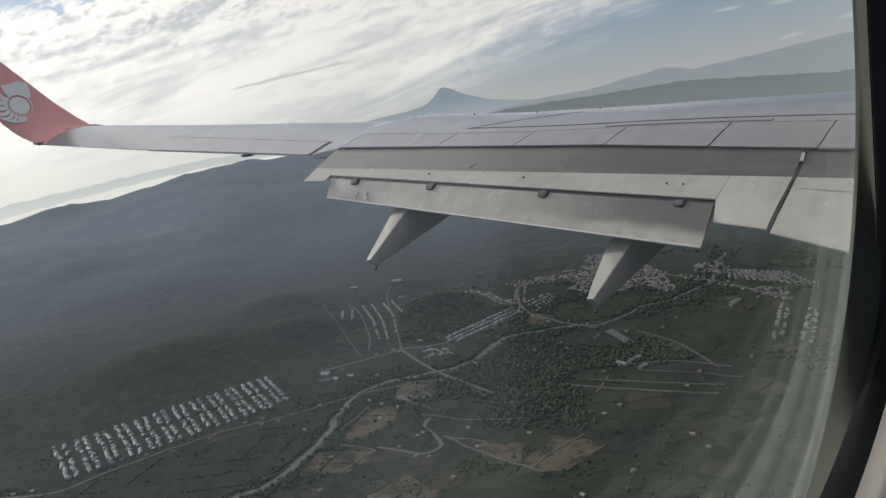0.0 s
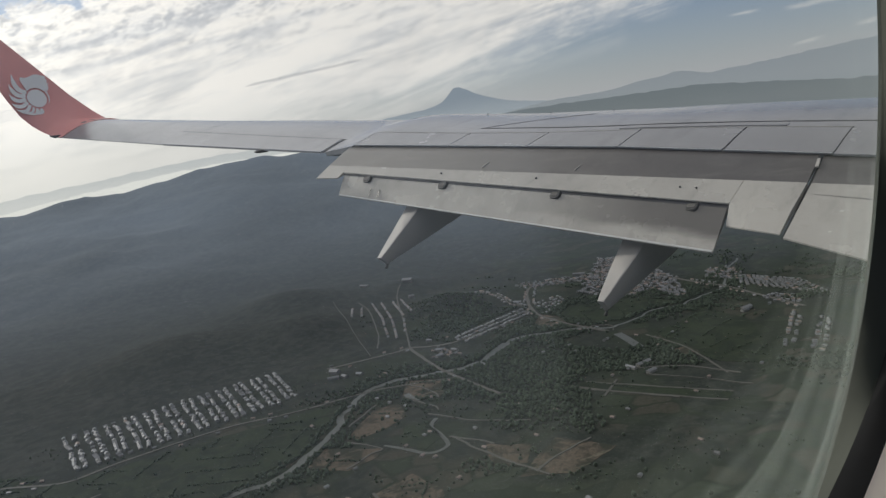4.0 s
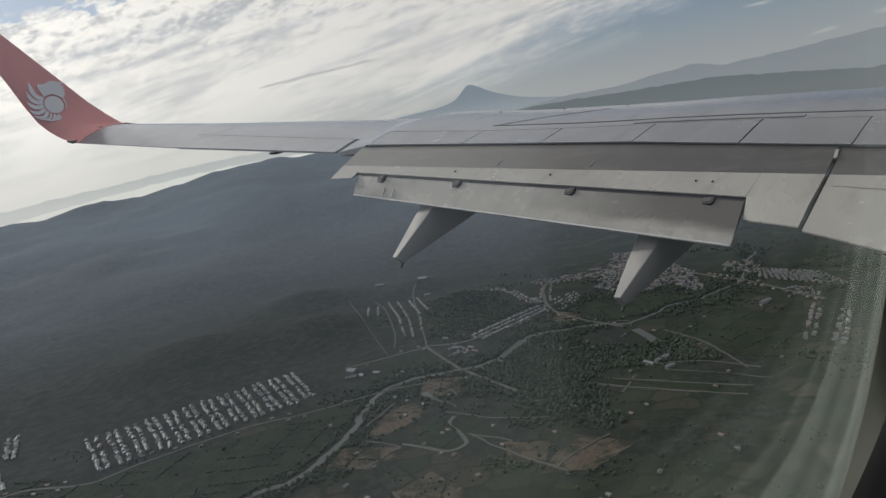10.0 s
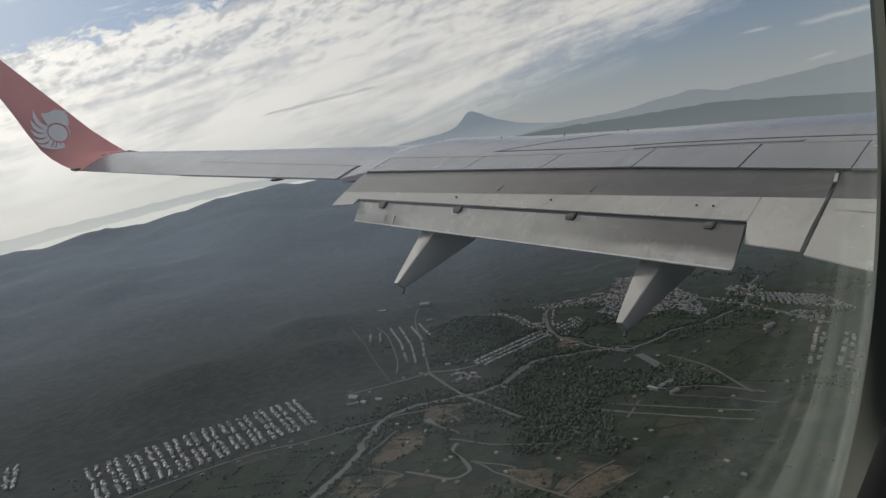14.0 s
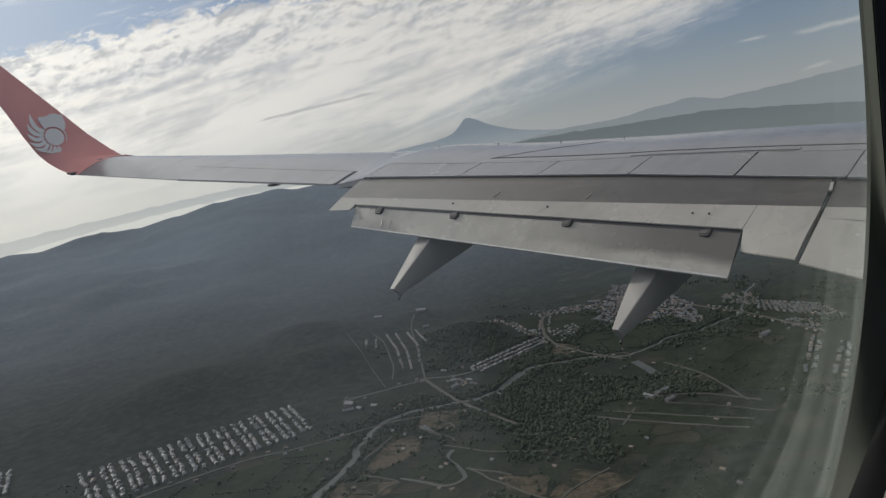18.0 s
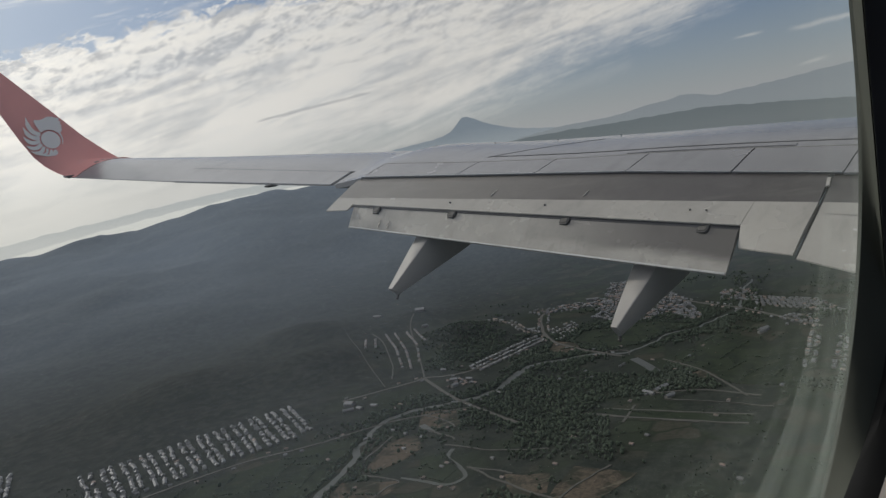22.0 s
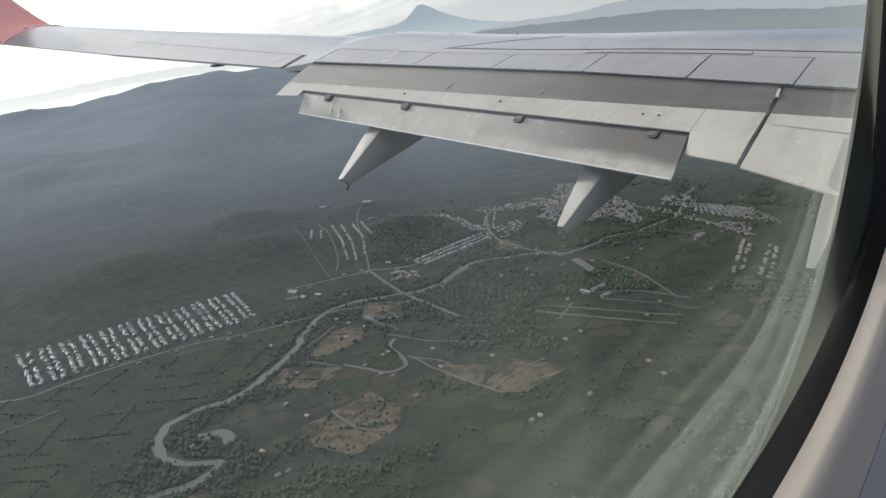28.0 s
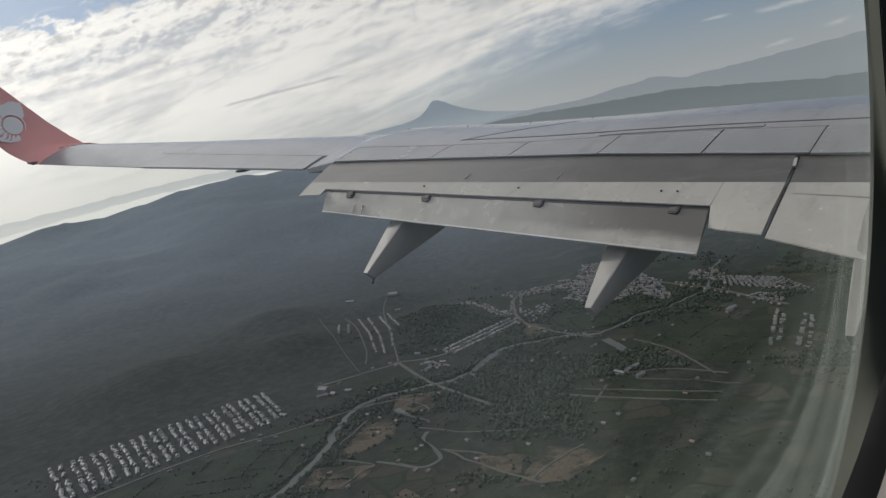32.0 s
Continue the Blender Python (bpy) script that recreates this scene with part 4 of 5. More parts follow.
def land_z(x, y):
    """Flat valley floor that rises to wooded hills in the distance."""
    r = np.hypot(x, y)
    az = np.degrees(np.arctan2(x, y))
    u = np.clip((r - 2500) / 2200, 0, 1)
    top = 4700 * np.tan(np.radians(np.interp(az, SKY_AZ, SKY_EL)))
    folds = 12 * np.sin(az * 0.21 + r * 0.0031)
    knolls = sum(h * np.exp(-((x - a) ** 2 + (y - b) ** 2) / (2 * w * w)) for a, b, h, w in KNOLLS)
    return EARTH + (top - EARTH) * u ** 1.4 + folds * np.sin(u * math.pi) ** 1.0 + knolls


def make_land():
    az = np.concatenate([np.arange(-180, -12, 6.0), np.arange(-12, 112, 0.5), np.arange(112, 180, 6.0)])
    rr = np.concatenate([[0.001], np.linspace(250, 2400, 72), np.linspace(2460, 4700, 60), [4760, 4840]])
    A, R = np.meshgrid(np.radians(az), rr)
    x, y = R * np.sin(A), R * np.cos(A)
    z = land_z(x, y)
    rough = np.array([[noise.fractal((float(b * math.sin(a)) * 0.0022, float(b * math.cos(a)) * 0.0022, 0.0), 0.9, 2.0, 6) for a in A[0]] for b in rr])
    ridge = np.array([noise.fractal((float(a) * 0.5, 7.0, 0.0), 0.8, 2.0, 6) for a in az])
    z = z + rough * 30 * np.clip((R - 2450) / 900, 0, 1) + ridge[None, :] * 9 * np.clip((R - 3800) / 800, 0, 1)
    z[-2:] -= np.array([[40.0], [160.0]])
    def sheet(name, lo, hi, mat):
        n, k = hi - lo, z.shape[1]
        idx = np.arange(n * k).reshape(n, k)
        nxt = np.roll(idx, -1, axis=1)
        quads = np.stack([idx[:-1], nxt[:-1], nxt[1:], idx[1:]], -1).reshape(-1, 4)
        me = bpy.data.meshes.new(name)
        me.from_pydata(np.stack([x, y, z], -1)[lo:hi].reshape(-1, 3).tolist(), [], quads.tolist())
        me.shade_smooth()
        me.materials.append(mat)
        return new(name, me)

    cut = int(np.searchsorted(rr, 2000))
    tagged(sheet("ground", 0, cut + 1, GROUND), "dark green wooded valley floor with scrub and fields", "ground", kind="structure")
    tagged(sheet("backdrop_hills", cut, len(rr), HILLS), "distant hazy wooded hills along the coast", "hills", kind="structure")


make_land()


def ribbon(name, line, wide, mat, lift, label, category, wobble=0.0, narrows=None):
    """A band of even width along a smoothed line on the valley floor."""
    pts = [Vector((x, y, 0)) for x, y in line]
    bend = (24 if narrows else 7) * wobble
    fine = []
    for i in range(len(pts) - 1):
        p0, p1, p2, p3 = pts[max(0, i - 1)], pts[i], pts[i + 1], pts[min(len(pts) - 1, i + 2)]
        for k in range(10):
            t = k / 10
            fine.append(0.5 * ((2 * p1) + (p2 - p0) * t + (2 * p0 - 5 * p1 + 4 * p2 - p3) * t * t + (3 * p1 - p0 - 3 * p2 + p3) * t ** 3))
    fine.append(pts[-1])
    fine = [p + bend * Vector((noise.noise((p.x * 0.027, p.y * 0.027, 1.0)), noise.noise((p.x * 0.027, p.y * 0.027, 8.0)), 0)) for p in fine]
    bm = bmesh.new()
    rows = []
    for i, p in enumerate(fine):
        d = (fine[min(i + 1, len(fine) - 1)] - fine[max(i - 1, 0)]).normalized()
        side = Vector((-d.y, d.x, 0))
        w = wide / 2 * (narrows(p.x) if narrows else 1.0) * (1 + wobble * noise.noise((p.x * 0.012, p.y * 0.012, 3.0)))
        row = []
        for s, dz in ((-1, -1.0), (-0.96, lift), (0.96, lift), (1, -1.0)):
            q = p + side * w * s
            row.append(bm.verts.new((q.x, q.y, float(land_z(q.x, q.y)) + dz)))
        rows.append(row)
    for a, b in zip(rows, rows[1:]):
        for i in range(3):
            bm.faces.new((a[i], a[i + 1], b[i + 1], b[i]))
    return tagged(link_mesh(name, bm, mat), label, category, kind="structure")


RIVER = [(2016, 807), (1918, 789), (1709, 727), (1634, 742), (1547, 754), (1484, 800), (1400, 806), (1335, 830), (1307, 893), (1256, 939), (1207, 991), (1161, 991), (1115, 979), (1064, 969), (1007, 975), (970, 1001),
         (934, 1027), (901, 1060), (847, 1077), (799, 1070), (742, 1039), (689, 1003), (640, 975), (570, 948), (505, 930), (466, 941), (430, 950), (390, 935), (357, 887), (367, 831), (392, 790), (354, 776), (287, 799), (201, 791), (132, 805), (0, 835), (-180, 800)]
ROADS = {
    "main": [(872, 1272), (953, 1232), (1021, 1199), (1053, 1190), (1080, 1147), (1128, 1112), (1241, 1090), (1348, 1084), (1420, 1114)],
    "bridge": [(1051, 1192), (1028, 1142), (980, 1031), (957, 951), (942, 889), (925, 820)],
    "station": [(1436, 1132), (1364, 1048), (1343, 990), (1323, 929), (1318, 888), (1309, 819)],
    "loop": [(1473, 1422), (1499, 1365), (1482, 1272), (1427, 1184), (1415, 1127)],
    "street": [(1436, 1132), (1591, 1237), (1700, 1153), (1771, 1111), (1813, 1002), (1752, 838), (1720, 727), (1668, 625), (1600, 500)],
    "terrace": [(1018, 1267), (1090, 1345), (1169, 1452), (1250, 1570), (1290, 1660)],
    "hillside": [(1056, 1195), (1197, 1363), (1377, 1582), (1460, 1650)],
    "estate": [(957, 951), (838, 1061), (692, 1130), (579, 1200), (408, 1250), (316, 1266), (234, 1359), (133, 1383), (-60, 1520)],
    "lane": [(1252, 1734), (1088, 1445), (974, 1241)],
    "farm": [(1128, 660), (1175, 582), (1181, 480)],
    "pasture": [(1314, 730), (1268, 619), (1173, 499)],
}
WIDTHS = {"main": 8, "bridge": 8, "station": 9, "street": 9, "lane": 1.4, "terrace": 3, "hillside": 4, "loop": 5, "pasture": 4, "farm": 4.5}
ribbon("river", RIVER, 13.5, WATER, 0.6, "winding pale muddy river between trees", "river", 0.5, lambda x: max(0.45, min(1.0, (1500 - x) / 260)))
ribbon("river_reach", [(1161, 991), (1125, 984), (1085, 972)], 24, WATER, 0.66, "wide calm reach of the river", "river", 0.4)
ribbon("oxbow_lake", [(394, 885), (416, 868), (437, 850), (425, 812)], 17, WATER, 0.63, "small still oxbow lake by the river", "lake", 0.6)
ribbon("canal", [(791, 858), (760, 836), (744, 792), (719, 765), (693, 771), (684, 806), (674, 862)], 7, WATER, 0.7, "narrow pale canal round a dark field", "canal", 0.6)
ribbon("pond", [(1301, 791), (1267, 741), (1233, 698)], 20, WATER, 0.7, "grey fish pond with straight banks", "pond")
ribbon("pond", [(846, 990), (838, 968), (836, 945)], 14, WATER, 0.72, "shallow pale flooded plot", "pond", 0.5)
for k, (name, line) in enumerate(ROADS.items()):
    ribbon("road", line, WIDTHS.get(name, 6), TRACK, 1.0 + 0.015 * k, "pale dirt road through the fields", "road", 0.15)


def field(name, corners, mat, lift, label):
    """A field with uneven edges, raised a little by its soil."""
    bm = bmesh.new()
    ring = []
    for a, b in zip(corners, corners[1:] + corners[:1]):
        steps = max(2, int(math.hypot(b[0] - a[0], b[1] - a[1]) / 14))
        for k in range(steps):
            x, y = lerp(a, b, k / steps)
            x += 5 * noise.noise((x * 0.03, y * 0.03, 0.0))
            y += 5 * noise.noise((x * 0.03, y * 0.03, 9.0))
            ring.append((x, y))
    top = [bm.verts.new((x, y, EARTH + lift)) for x, y in ring]
    low = [bm.verts.new((x, y, EARTH - 1)) for x, y in ring]
    bm.faces.new(top)
    for i in range(len(top)):
        j = (i + 1) % len(top)
        bm.faces.new((top[i], low[i], low[j], top[j]))
    bmesh.ops.triangulate(bm, faces=[f for f in bm.faces if len(f.verts) > 4])
    return tagged(link_mesh(name, bm, mat), label, "field", kind="structure")


FIELDS = [
    ("field_1", [(896, 1042), (934, 979), (879, 917), (846, 947), (840, 988)], EARTHEN, "bare brown earth field beside the river"),
    ("field_2", [(776, 994), (805, 959), (774, 912), (738, 910), (701, 913), (668, 919), (666, 942), (720, 973)], EARTHEN, "bare brown earth field with pale banks"),
    ("field_3", [(617, 946), (665, 859), (638, 842), (587, 850), (554, 913)], EARTHEN, "bare brown ploughed field"),
    ("field_4", [(569, 754), (632, 752), (623, 683), (586, 642), (504, 640), (480, 705), (507, 763)], EARTHEN, "reddish brown ploughed field"),
    ("field_5", [(825, 628), (845, 531), (750, 544), (701, 605)], EARTHEN, "dry brown field with hedges"),
    ("field_6", [(756, 713), (790, 649), (742, 619), (705, 656)], EARTHEN, "bare brown ploughed field"),
    ("field_7", [(347, 757), (355, 677), (289, 659), (283, 757)], EARTHEN, "damp brown rice plot between hedges"),
    ("field_8", [(202, 758), (292, 720), (311, 599), (244, 615)], PADDY, "dark green rice plots"),
    ("field_9", [(-99, 1609), (11, 1445), (215, 1340), (324, 1262), (532, 1178), (690, 1110), (760, 1074), (587, 972), (439, 965), (340, 933), (255, 836), (162, 826), (-111, 1344)], PADDY, "large green meadow below the estates"),
    ("field_10", [(243, 1415), (304, 1342), (253, 1298), (193, 1329)], PADDY, "pale green clearing between two estates"),
    ("field_11", [(1453, 1016), (1570, 884), (1567, 775), (1469, 822), (1370, 840), (1350, 880), (1376, 997)], PADDY, "green grass park beside the town"),
    ("field_12", [(1036, 705), (1098, 462), (1062, 454), (998, 728)], PADDY, "flat grass sports field"),
    ("field_13", [(1336, 715), (1508, 690), (1496, 592), (1364, 504), (1249, 443), (1222, 537), (1275, 647)], PADDY, "wide dark green pasture"),
    ("field_14", [(1366, 986), (1370, 1048), (1303, 1016), (1290, 969), (1333, 945)], EARTHEN, "bare earth yard beside the houses"),
    ("field_15", [(1253, 639), (1280, 621), (1252, 588), (1226, 603)], EARTHEN, "small red earth plot"),
    ("field_16", [(738, 880), (778, 866), (738, 796), (698, 790), (690, 840)], PADDY, "dark green plot inside the canal"),
    ("field_17", [(150, 742), (188, 700), (120, 610), (40, 680)], EARTHEN, "dry brown field by the river"),
    ("field_18", [(440, 620), (500, 520), (380, 430), (310, 560)], PADDY, "dark green rice plots"),
]
for k, (name, corners, mat, words) in enumerate(FIELDS):
    field(name, corners, mat, 0.4 + 0.02 * k, words)
for a, b in (((1036, 705), (1098, 462)), ((998, 728), (1062, 454)), ((994, 642), (1070, 660))):
    ribbon("path", [a, lerp(a, b, 0.5), b], 4.5, TRACK, 1.25, "pale worn path on the sports field", "path", 0.3)

BANKS = [[(885, 1022), (881, 959), (865, 917)], [(784, 1006), (726, 987), (692, 975)], [(750, 784), (762, 737), (765, 700)], [(652, 929), (664, 857), (639, 857), (589, 854)], [(850, 581), (771, 594), (724, 591)],
         [(832, 979), (830, 903), (822, 880)], [(753, 781), (733, 680), (727, 571)], [(1006, 726), (1039, 528)], [(302, 716), (355, 677), (319, 523)], [(142, 1198), (225, 1168), (334, 1158)], [(67, 997), (163, 1058), (225, 1168)],
         [(-65, 1371), (52, 1349), (183, 1270)], [(161, 755), (196, 834), (240, 813)], [(1115, 625), (1131, 524), (1141, 446)], [(800, 880), (815, 790), (860, 700)], [(560, 760), (548, 700), (560, 645)], [(1316, 810), (1345, 835), (1330, 870), (1316, 860)]]
for k, line in enumerate(BANKS):
    ribbon("path", line, 3.6, TRACK, 1.3 + 0.012 * k, "narrow pale earth bank between plots", "path", 0.6)


# ---------------------------------------------------------------- houses
def house_meshes(wide, long, high, roof_mat, seed):
    """Walls with door and window openings marked by recesses, and a gabled roof with eaves."""
    rnd = random.Random(seed)
    w, l = wide / 2, long / 2
    bm = bmesh.new()
    add_box(bm, (wide, long, high), pose(0, 0, high / 2))
    for f in [f for f in bm.faces if abs(f.normal.x) > 0.9]:
        bmesh.ops.inset_region(bm, faces=[f], thickness=0.8, depth=-0.25)
    wall = bpy.data.meshes.new("wall")
    bm.to_mesh(wall)
    bm.free()
    wall.materials.append(RENDERED)
    rise = wide * 0.26
    e = 0.7
    ridge = [(0, -l - e, high + rise), (0, l + e, high + rise)]
    bm = bmesh.new()
    for s in (-1, 1):
        low = [(s * (w + e), -l - e, high - 0.2), (s * (w + e), l + e, high - 0.2)]
        vs = [bm.verts.new(p) for p in (*ridge, low[1], low[0])]
        under = [bm.verts.new((p[0], p[1], p[2] - 0.25)) for p in (*ridge, low[1], low[0])]
        bm.faces.new(vs)
        bm.faces.new(under[::-1])
        for i in range(4):
            j = (i + 1) % 4
            bm.faces.new((vs[i], under[i], under[j], vs[j]))
    bmesh.ops.recalc_face_normals(bm, faces=bm.faces)
    roof = bpy.data.meshes.new("roof")
    bm.to_mesh(roof)
    bm.free()
    roof.materials.append(roof_mat)
    return wall, roof


def make_house(wide, long, high, roof_mat, seed, label, group="", name="house", category="house"):
    ob = tagged(new(name), label, category, group)
    for nm, me in zip(("wall", "roof"), house_meshes(wide, long, high, roof_mat, seed)):
        p = new(nm, me)
        p.parent = ob
    return ob


def grid_places(corners, lines, per, rnd, middle_gap=True, skip=0.0, pairs=False):
    """Places and turns of houses in parallel lines across a quarter given by four corners."""
    a, b, c, d = [Vector((x, y, 0)) for x, y in corners]
    got = []
    for i in range(lines):
        f = (i + 0.5 + (0.0 if not pairs else 0.09 if i % 2 == 0 else -0.09)) / lines
        p, q = a.lerp(b, f), d.lerp(c, f)
        turn = math.degrees(math.atan2((q - p).y, (q - p).x)) - 90
        for k in range(per):
            if rnd.random() < skip:
                continue
            g = (k + 0.5) / per
            if middle_gap:
                g = g * 0.94 if g < 0.5 else 0.53 + (g - 0.5) * 0.94
            m = p.lerp(q, g)
            got.append((m.x + rnd.uniform(-2.4, 2.4), m.y + rnd.uniform(-1.8, 1.8), turn + rnd.choice((0, 0, 0, 90)) + rnd.uniform(-9, 9)))
    return got


rnd = random.Random(4)
LONG = [(376, 1485), (810, 1375), (742, 1187), (335, 1295)]
first = make_house(6.2, 7.0, 3.2, ROOF, 1, "small rendered house with a pale zinc gable roof", "houses of the long estate")
places = grid_places(LONG, 24, 17, rnd, True, 0.06, True)
rnd.shuffle(places)
for i, (x, y, turn) in enumerate(places[:290]):
    m = pose(x, y, EARTH, 0, 0, turn)
    if i == 0:
        first.matrix_basis = m
    else:
        copy_thing(first, m)

# further quarters, too many to count: one joined mesh each
def quarter(name, spots, wide, long, label, mat=ROOF, other=ROOF_RED, share=0.15):
    verts, faces, kinds = [], [], []
    r = random.Random(len(spots))
    for x, y, turn in spots:
        w, l, h = wide * r.uniform(0.8, 1.2) / 2, long * r.uniform(0.8, 1.2) / 2, r.uniform(3.0, 4.2)
        c, s = math.cos(radians(turn)), math.sin(radians(turn))
        z0 = float(land_z(x, y)) - 1
        base = len(verts)
        local = [(-w, -l, 0), (w, -l, 0), (w, l, 0), (-w, l, 0), (-w, -l, h + 1), (w, -l, h + 1), (w, l, h + 1), (-w, l, h + 1),
                 (-w - .6, -l - .6, h + .9), (w + .6, -l - .6, h + .9), (w + .6, l + .6, h + .9), (-w - .6, l + .6, h + .9), (0, -l - .6, h + 1 + w * .5), (0, l + .6, h + 1 + w * .5)]
        verts += [(x + a * c - b * s, y + a * s + b * c, z0 + d) for a, b, d in local]
        for f in ((0, 1, 5, 4), (1, 2, 6, 5), (2, 3, 7, 6), (3, 0, 4, 7)):
            faces.append([base + i for i in f])
            kinds.append(0)
        tint = 2 if r.random() < share else 1
        for f in ((8, 12, 13, 11), (9, 10, 13, 12), (8, 9, 12), (10, 11, 13)):
            faces.append([base + i for i in f])
            kinds.append(tint)
    me = bpy.data.meshes.new(name)
    me.from_pydata(verts, [], faces)
    for mt in (RENDERED, mat, other):
        me.materials.append(mt)
    me.polygons.foreach_set("material_index", kinds)
    return tagged(new(name, me), label, "houses", kind="stuff")


def loose(corners, count, rnd, turns=(0, 90)):
    """Scattered places inside a many-cornered area."""
    xs, ys = [c[0] for c in corners], [c[1] for c in corners]
    got = []
    for _ in range(count * 30):
        if len(got) == count:
            break
        x, y = rnd.uniform(min(xs), max(xs)), rnd.uniform(min(ys), max(ys))
        inside = False
        for (x1, y1), (x2, y2) in zip(corners, corners[1:] + corners[:1]):
            if (y1 > y) != (y2 > y) and x < (x2 - x1) * (y - y1) / (y2 - y1) + x1:
                inside = not inside
        if inside and all((x - a) ** 2 + (y - b) ** 2 > 42 for a, b, _ in got):
            got.append((x, y, rnd.choice(turns) + rnd.uniform(-8, 8)))
    return got


def village(spots, wide, long, kinds, group, name):
    """One house of each kind, then copies on all the places in turn."""
    made = [make_house(wide, long, 3.2, mat, 5, words, group, name, name.replace("_", " ")) for mat, words in kinds]
    for i, (x, y, turn) in enumerate(spots):
        m = pose(x, y, float(land_z(x, y)) - 0.4, 0, 0, turn)
        if i < len(made):
            made[i].matrix_basis = m
        else:
            copy_thing(made[i % len(made)], m)


def along(line, gap, off, rnd, sides=(-1, 1), skip=0.15):
    """Places beside a line, facing it."""
    got = []
    for (x1, y1), (x2, y2) in zip(line, line[1:]):
        run = math.hypot(x2 - x1, y2 - y1)
        turn = math.degrees(math.atan2(y2 - y1, x2 - x1)) - 90
        for k in range(int(run / gap)):
            for s in sides:
                if rnd.random() > skip:
                    f, d = (k + rnd.uniform(0.3, 0.7)) * gap / run, s * off * rnd.uniform(0.85, 1.15)
                    got.append((x1 + (x2 - x1) * f - (y2 - y1) / run * d, y1 + (y2 - y1) * f + (x2 - x1) / run * d, turn + rnd.uniform(-8, 8)))
    return got


OLD_NORTH, OLD_SOUTH = [(137, 1877), (319, 1659), (279, 1531), (109, 1658)], [(39, 1587), (242, 1491), (228, 1392), (21, 1471)]
TOWN = [(1577, 1071), (1744, 1135), (1948, 1232), (1984, 1171), (1878, 1006), (1770, 880), (1631, 784), (1593, 789), (1656, 887), (1585, 910), (1535, 946)]
TERRACES = [[(1295, 1612), (1198, 1458), (1080, 1304)], [(1313, 1590), (1195, 1415), (1081, 1272)], [(1334, 1563), (1228, 1402), (1125, 1291)], [(1362, 1557), (1250, 1390)], [(1248, 1604), (1168, 1508)], [(1230, 1625), (1150, 1530)]]
OLD = (grid_places(OLD_NORTH, 12, 15, rnd, False, 0.12, True) + grid_places(OLD_SOUTH, 12, 11, rnd, False, 0.08, True) + grid_places([(18, 1964), (74, 1948), (51, 1799), (-3, 1811)], 5, 11, rnd, False, 0.1)
       + along([(-66, 1590), (16, 1466)], 12, 8, rnd) + loose([(-284, 2090), (-69, 1931), (-111, 1743), (-310, 1883)], 70, rnd))
quarter("long_estate_houses", places[290:], 5.6, 7.6, "more small zinc-roofed houses of the long estate", share=0.05)
quarter("old_estate_houses", OLD, 5.6, 7.6, "rows of small zinc-roofed houses of an estate", share=0.05)
village(grid_places([(1148, 1142), (1400, 1131), (1359, 1069), (1120, 1081)], 22, 3, rnd, False, 0.06), 6.6, 7.6, ((ROOF, "pale zinc-roofed house in a row by the river"),), "row houses by the river", "row_house")
village(sum([along(line, 12.5, 5.5, rnd, (1,), 0.2) for line in TERRACES], []), 5.4, 7.0, ((ROOF, "zinc-roofed house on a hillside terrace"), (ROOF, "zinc-roofed house on a hillside terrace"), (ROOF_RED, "clay-roofed house on a hillside terrace")), "terrace houses", "terrace_house")
quarter("town_houses", loose(TOWN, 620, rnd, (20, 110)) + grid_places([(1446, 1128), (1533, 1105), (1492, 1044), (1372, 1026)], 7, 4, rnd, False, 0.1) + loose([(1600, 1311), (1737, 1166), (1765, 1134), (1715, 1093), (1680, 1118), (1567, 1256)], 70, rnd)
        + loose([(1872, 847), (1913, 794), (1853, 728), (1786, 715), (1790, 801)], 60, rnd) + loose([(1649, 611), (1698, 566), (1648, 514), (1592, 532), (1596, 575)], 22, rnd) + along(ROADS["loop"][1:], 13, 9, rnd), 5.4, 7.2, "dense town of mixed zinc and clay roofs", ROOF, ROOF_RED, 0.18)
quarter("new_estate_houses", grid_places([(1746, 699), (1832, 735), (1824, 580), (1706, 467)], 9, 14, rnd, False, 0.06) + grid_places([(1334, 464), (1561, 516), (1548, 487), (1338, 436)], 19, 2, rnd, False, 0.4)
        + grid_places([(1330, 414), (1541, 455), (1522, 423), (1336, 382)], 18, 2, rnd, False, 0.4), 5.4, 7, "planned estate of grey-roofed houses", ROOF, ROOF_RED, 0.1)

# houses strung along the roads and alone among the fields
WAYSIDE = along(ROADS["street"], 17, 13, rnd, (-1, 1), 0.5) + along(ROADS["main"], 30, 14, rnd, (-1, 1), 0.6) + along(ROADS["estate"], 34, 14, rnd, (-1, 1), 0.7) + along(ROADS["station"], 22, 14, rnd, (-1, 1), 0.6)
WAYSIDE += loose([(1055, 1122), (1094, 1092), (1066, 1041), (1029, 1070)], 14, rnd) + loose([(420, 900), (1000, 1300), (1500, 900), (1350, 420), (800, 380), (250, 650)], 70, rnd)
village(WAYSIDE, 5.0, 6.6, ((ROOF, "small zinc-roofed cottage beside a country road"), (ROOF_RED, "small clay-roofed cottage beside a country road")), "wayside cottages", "cottage")

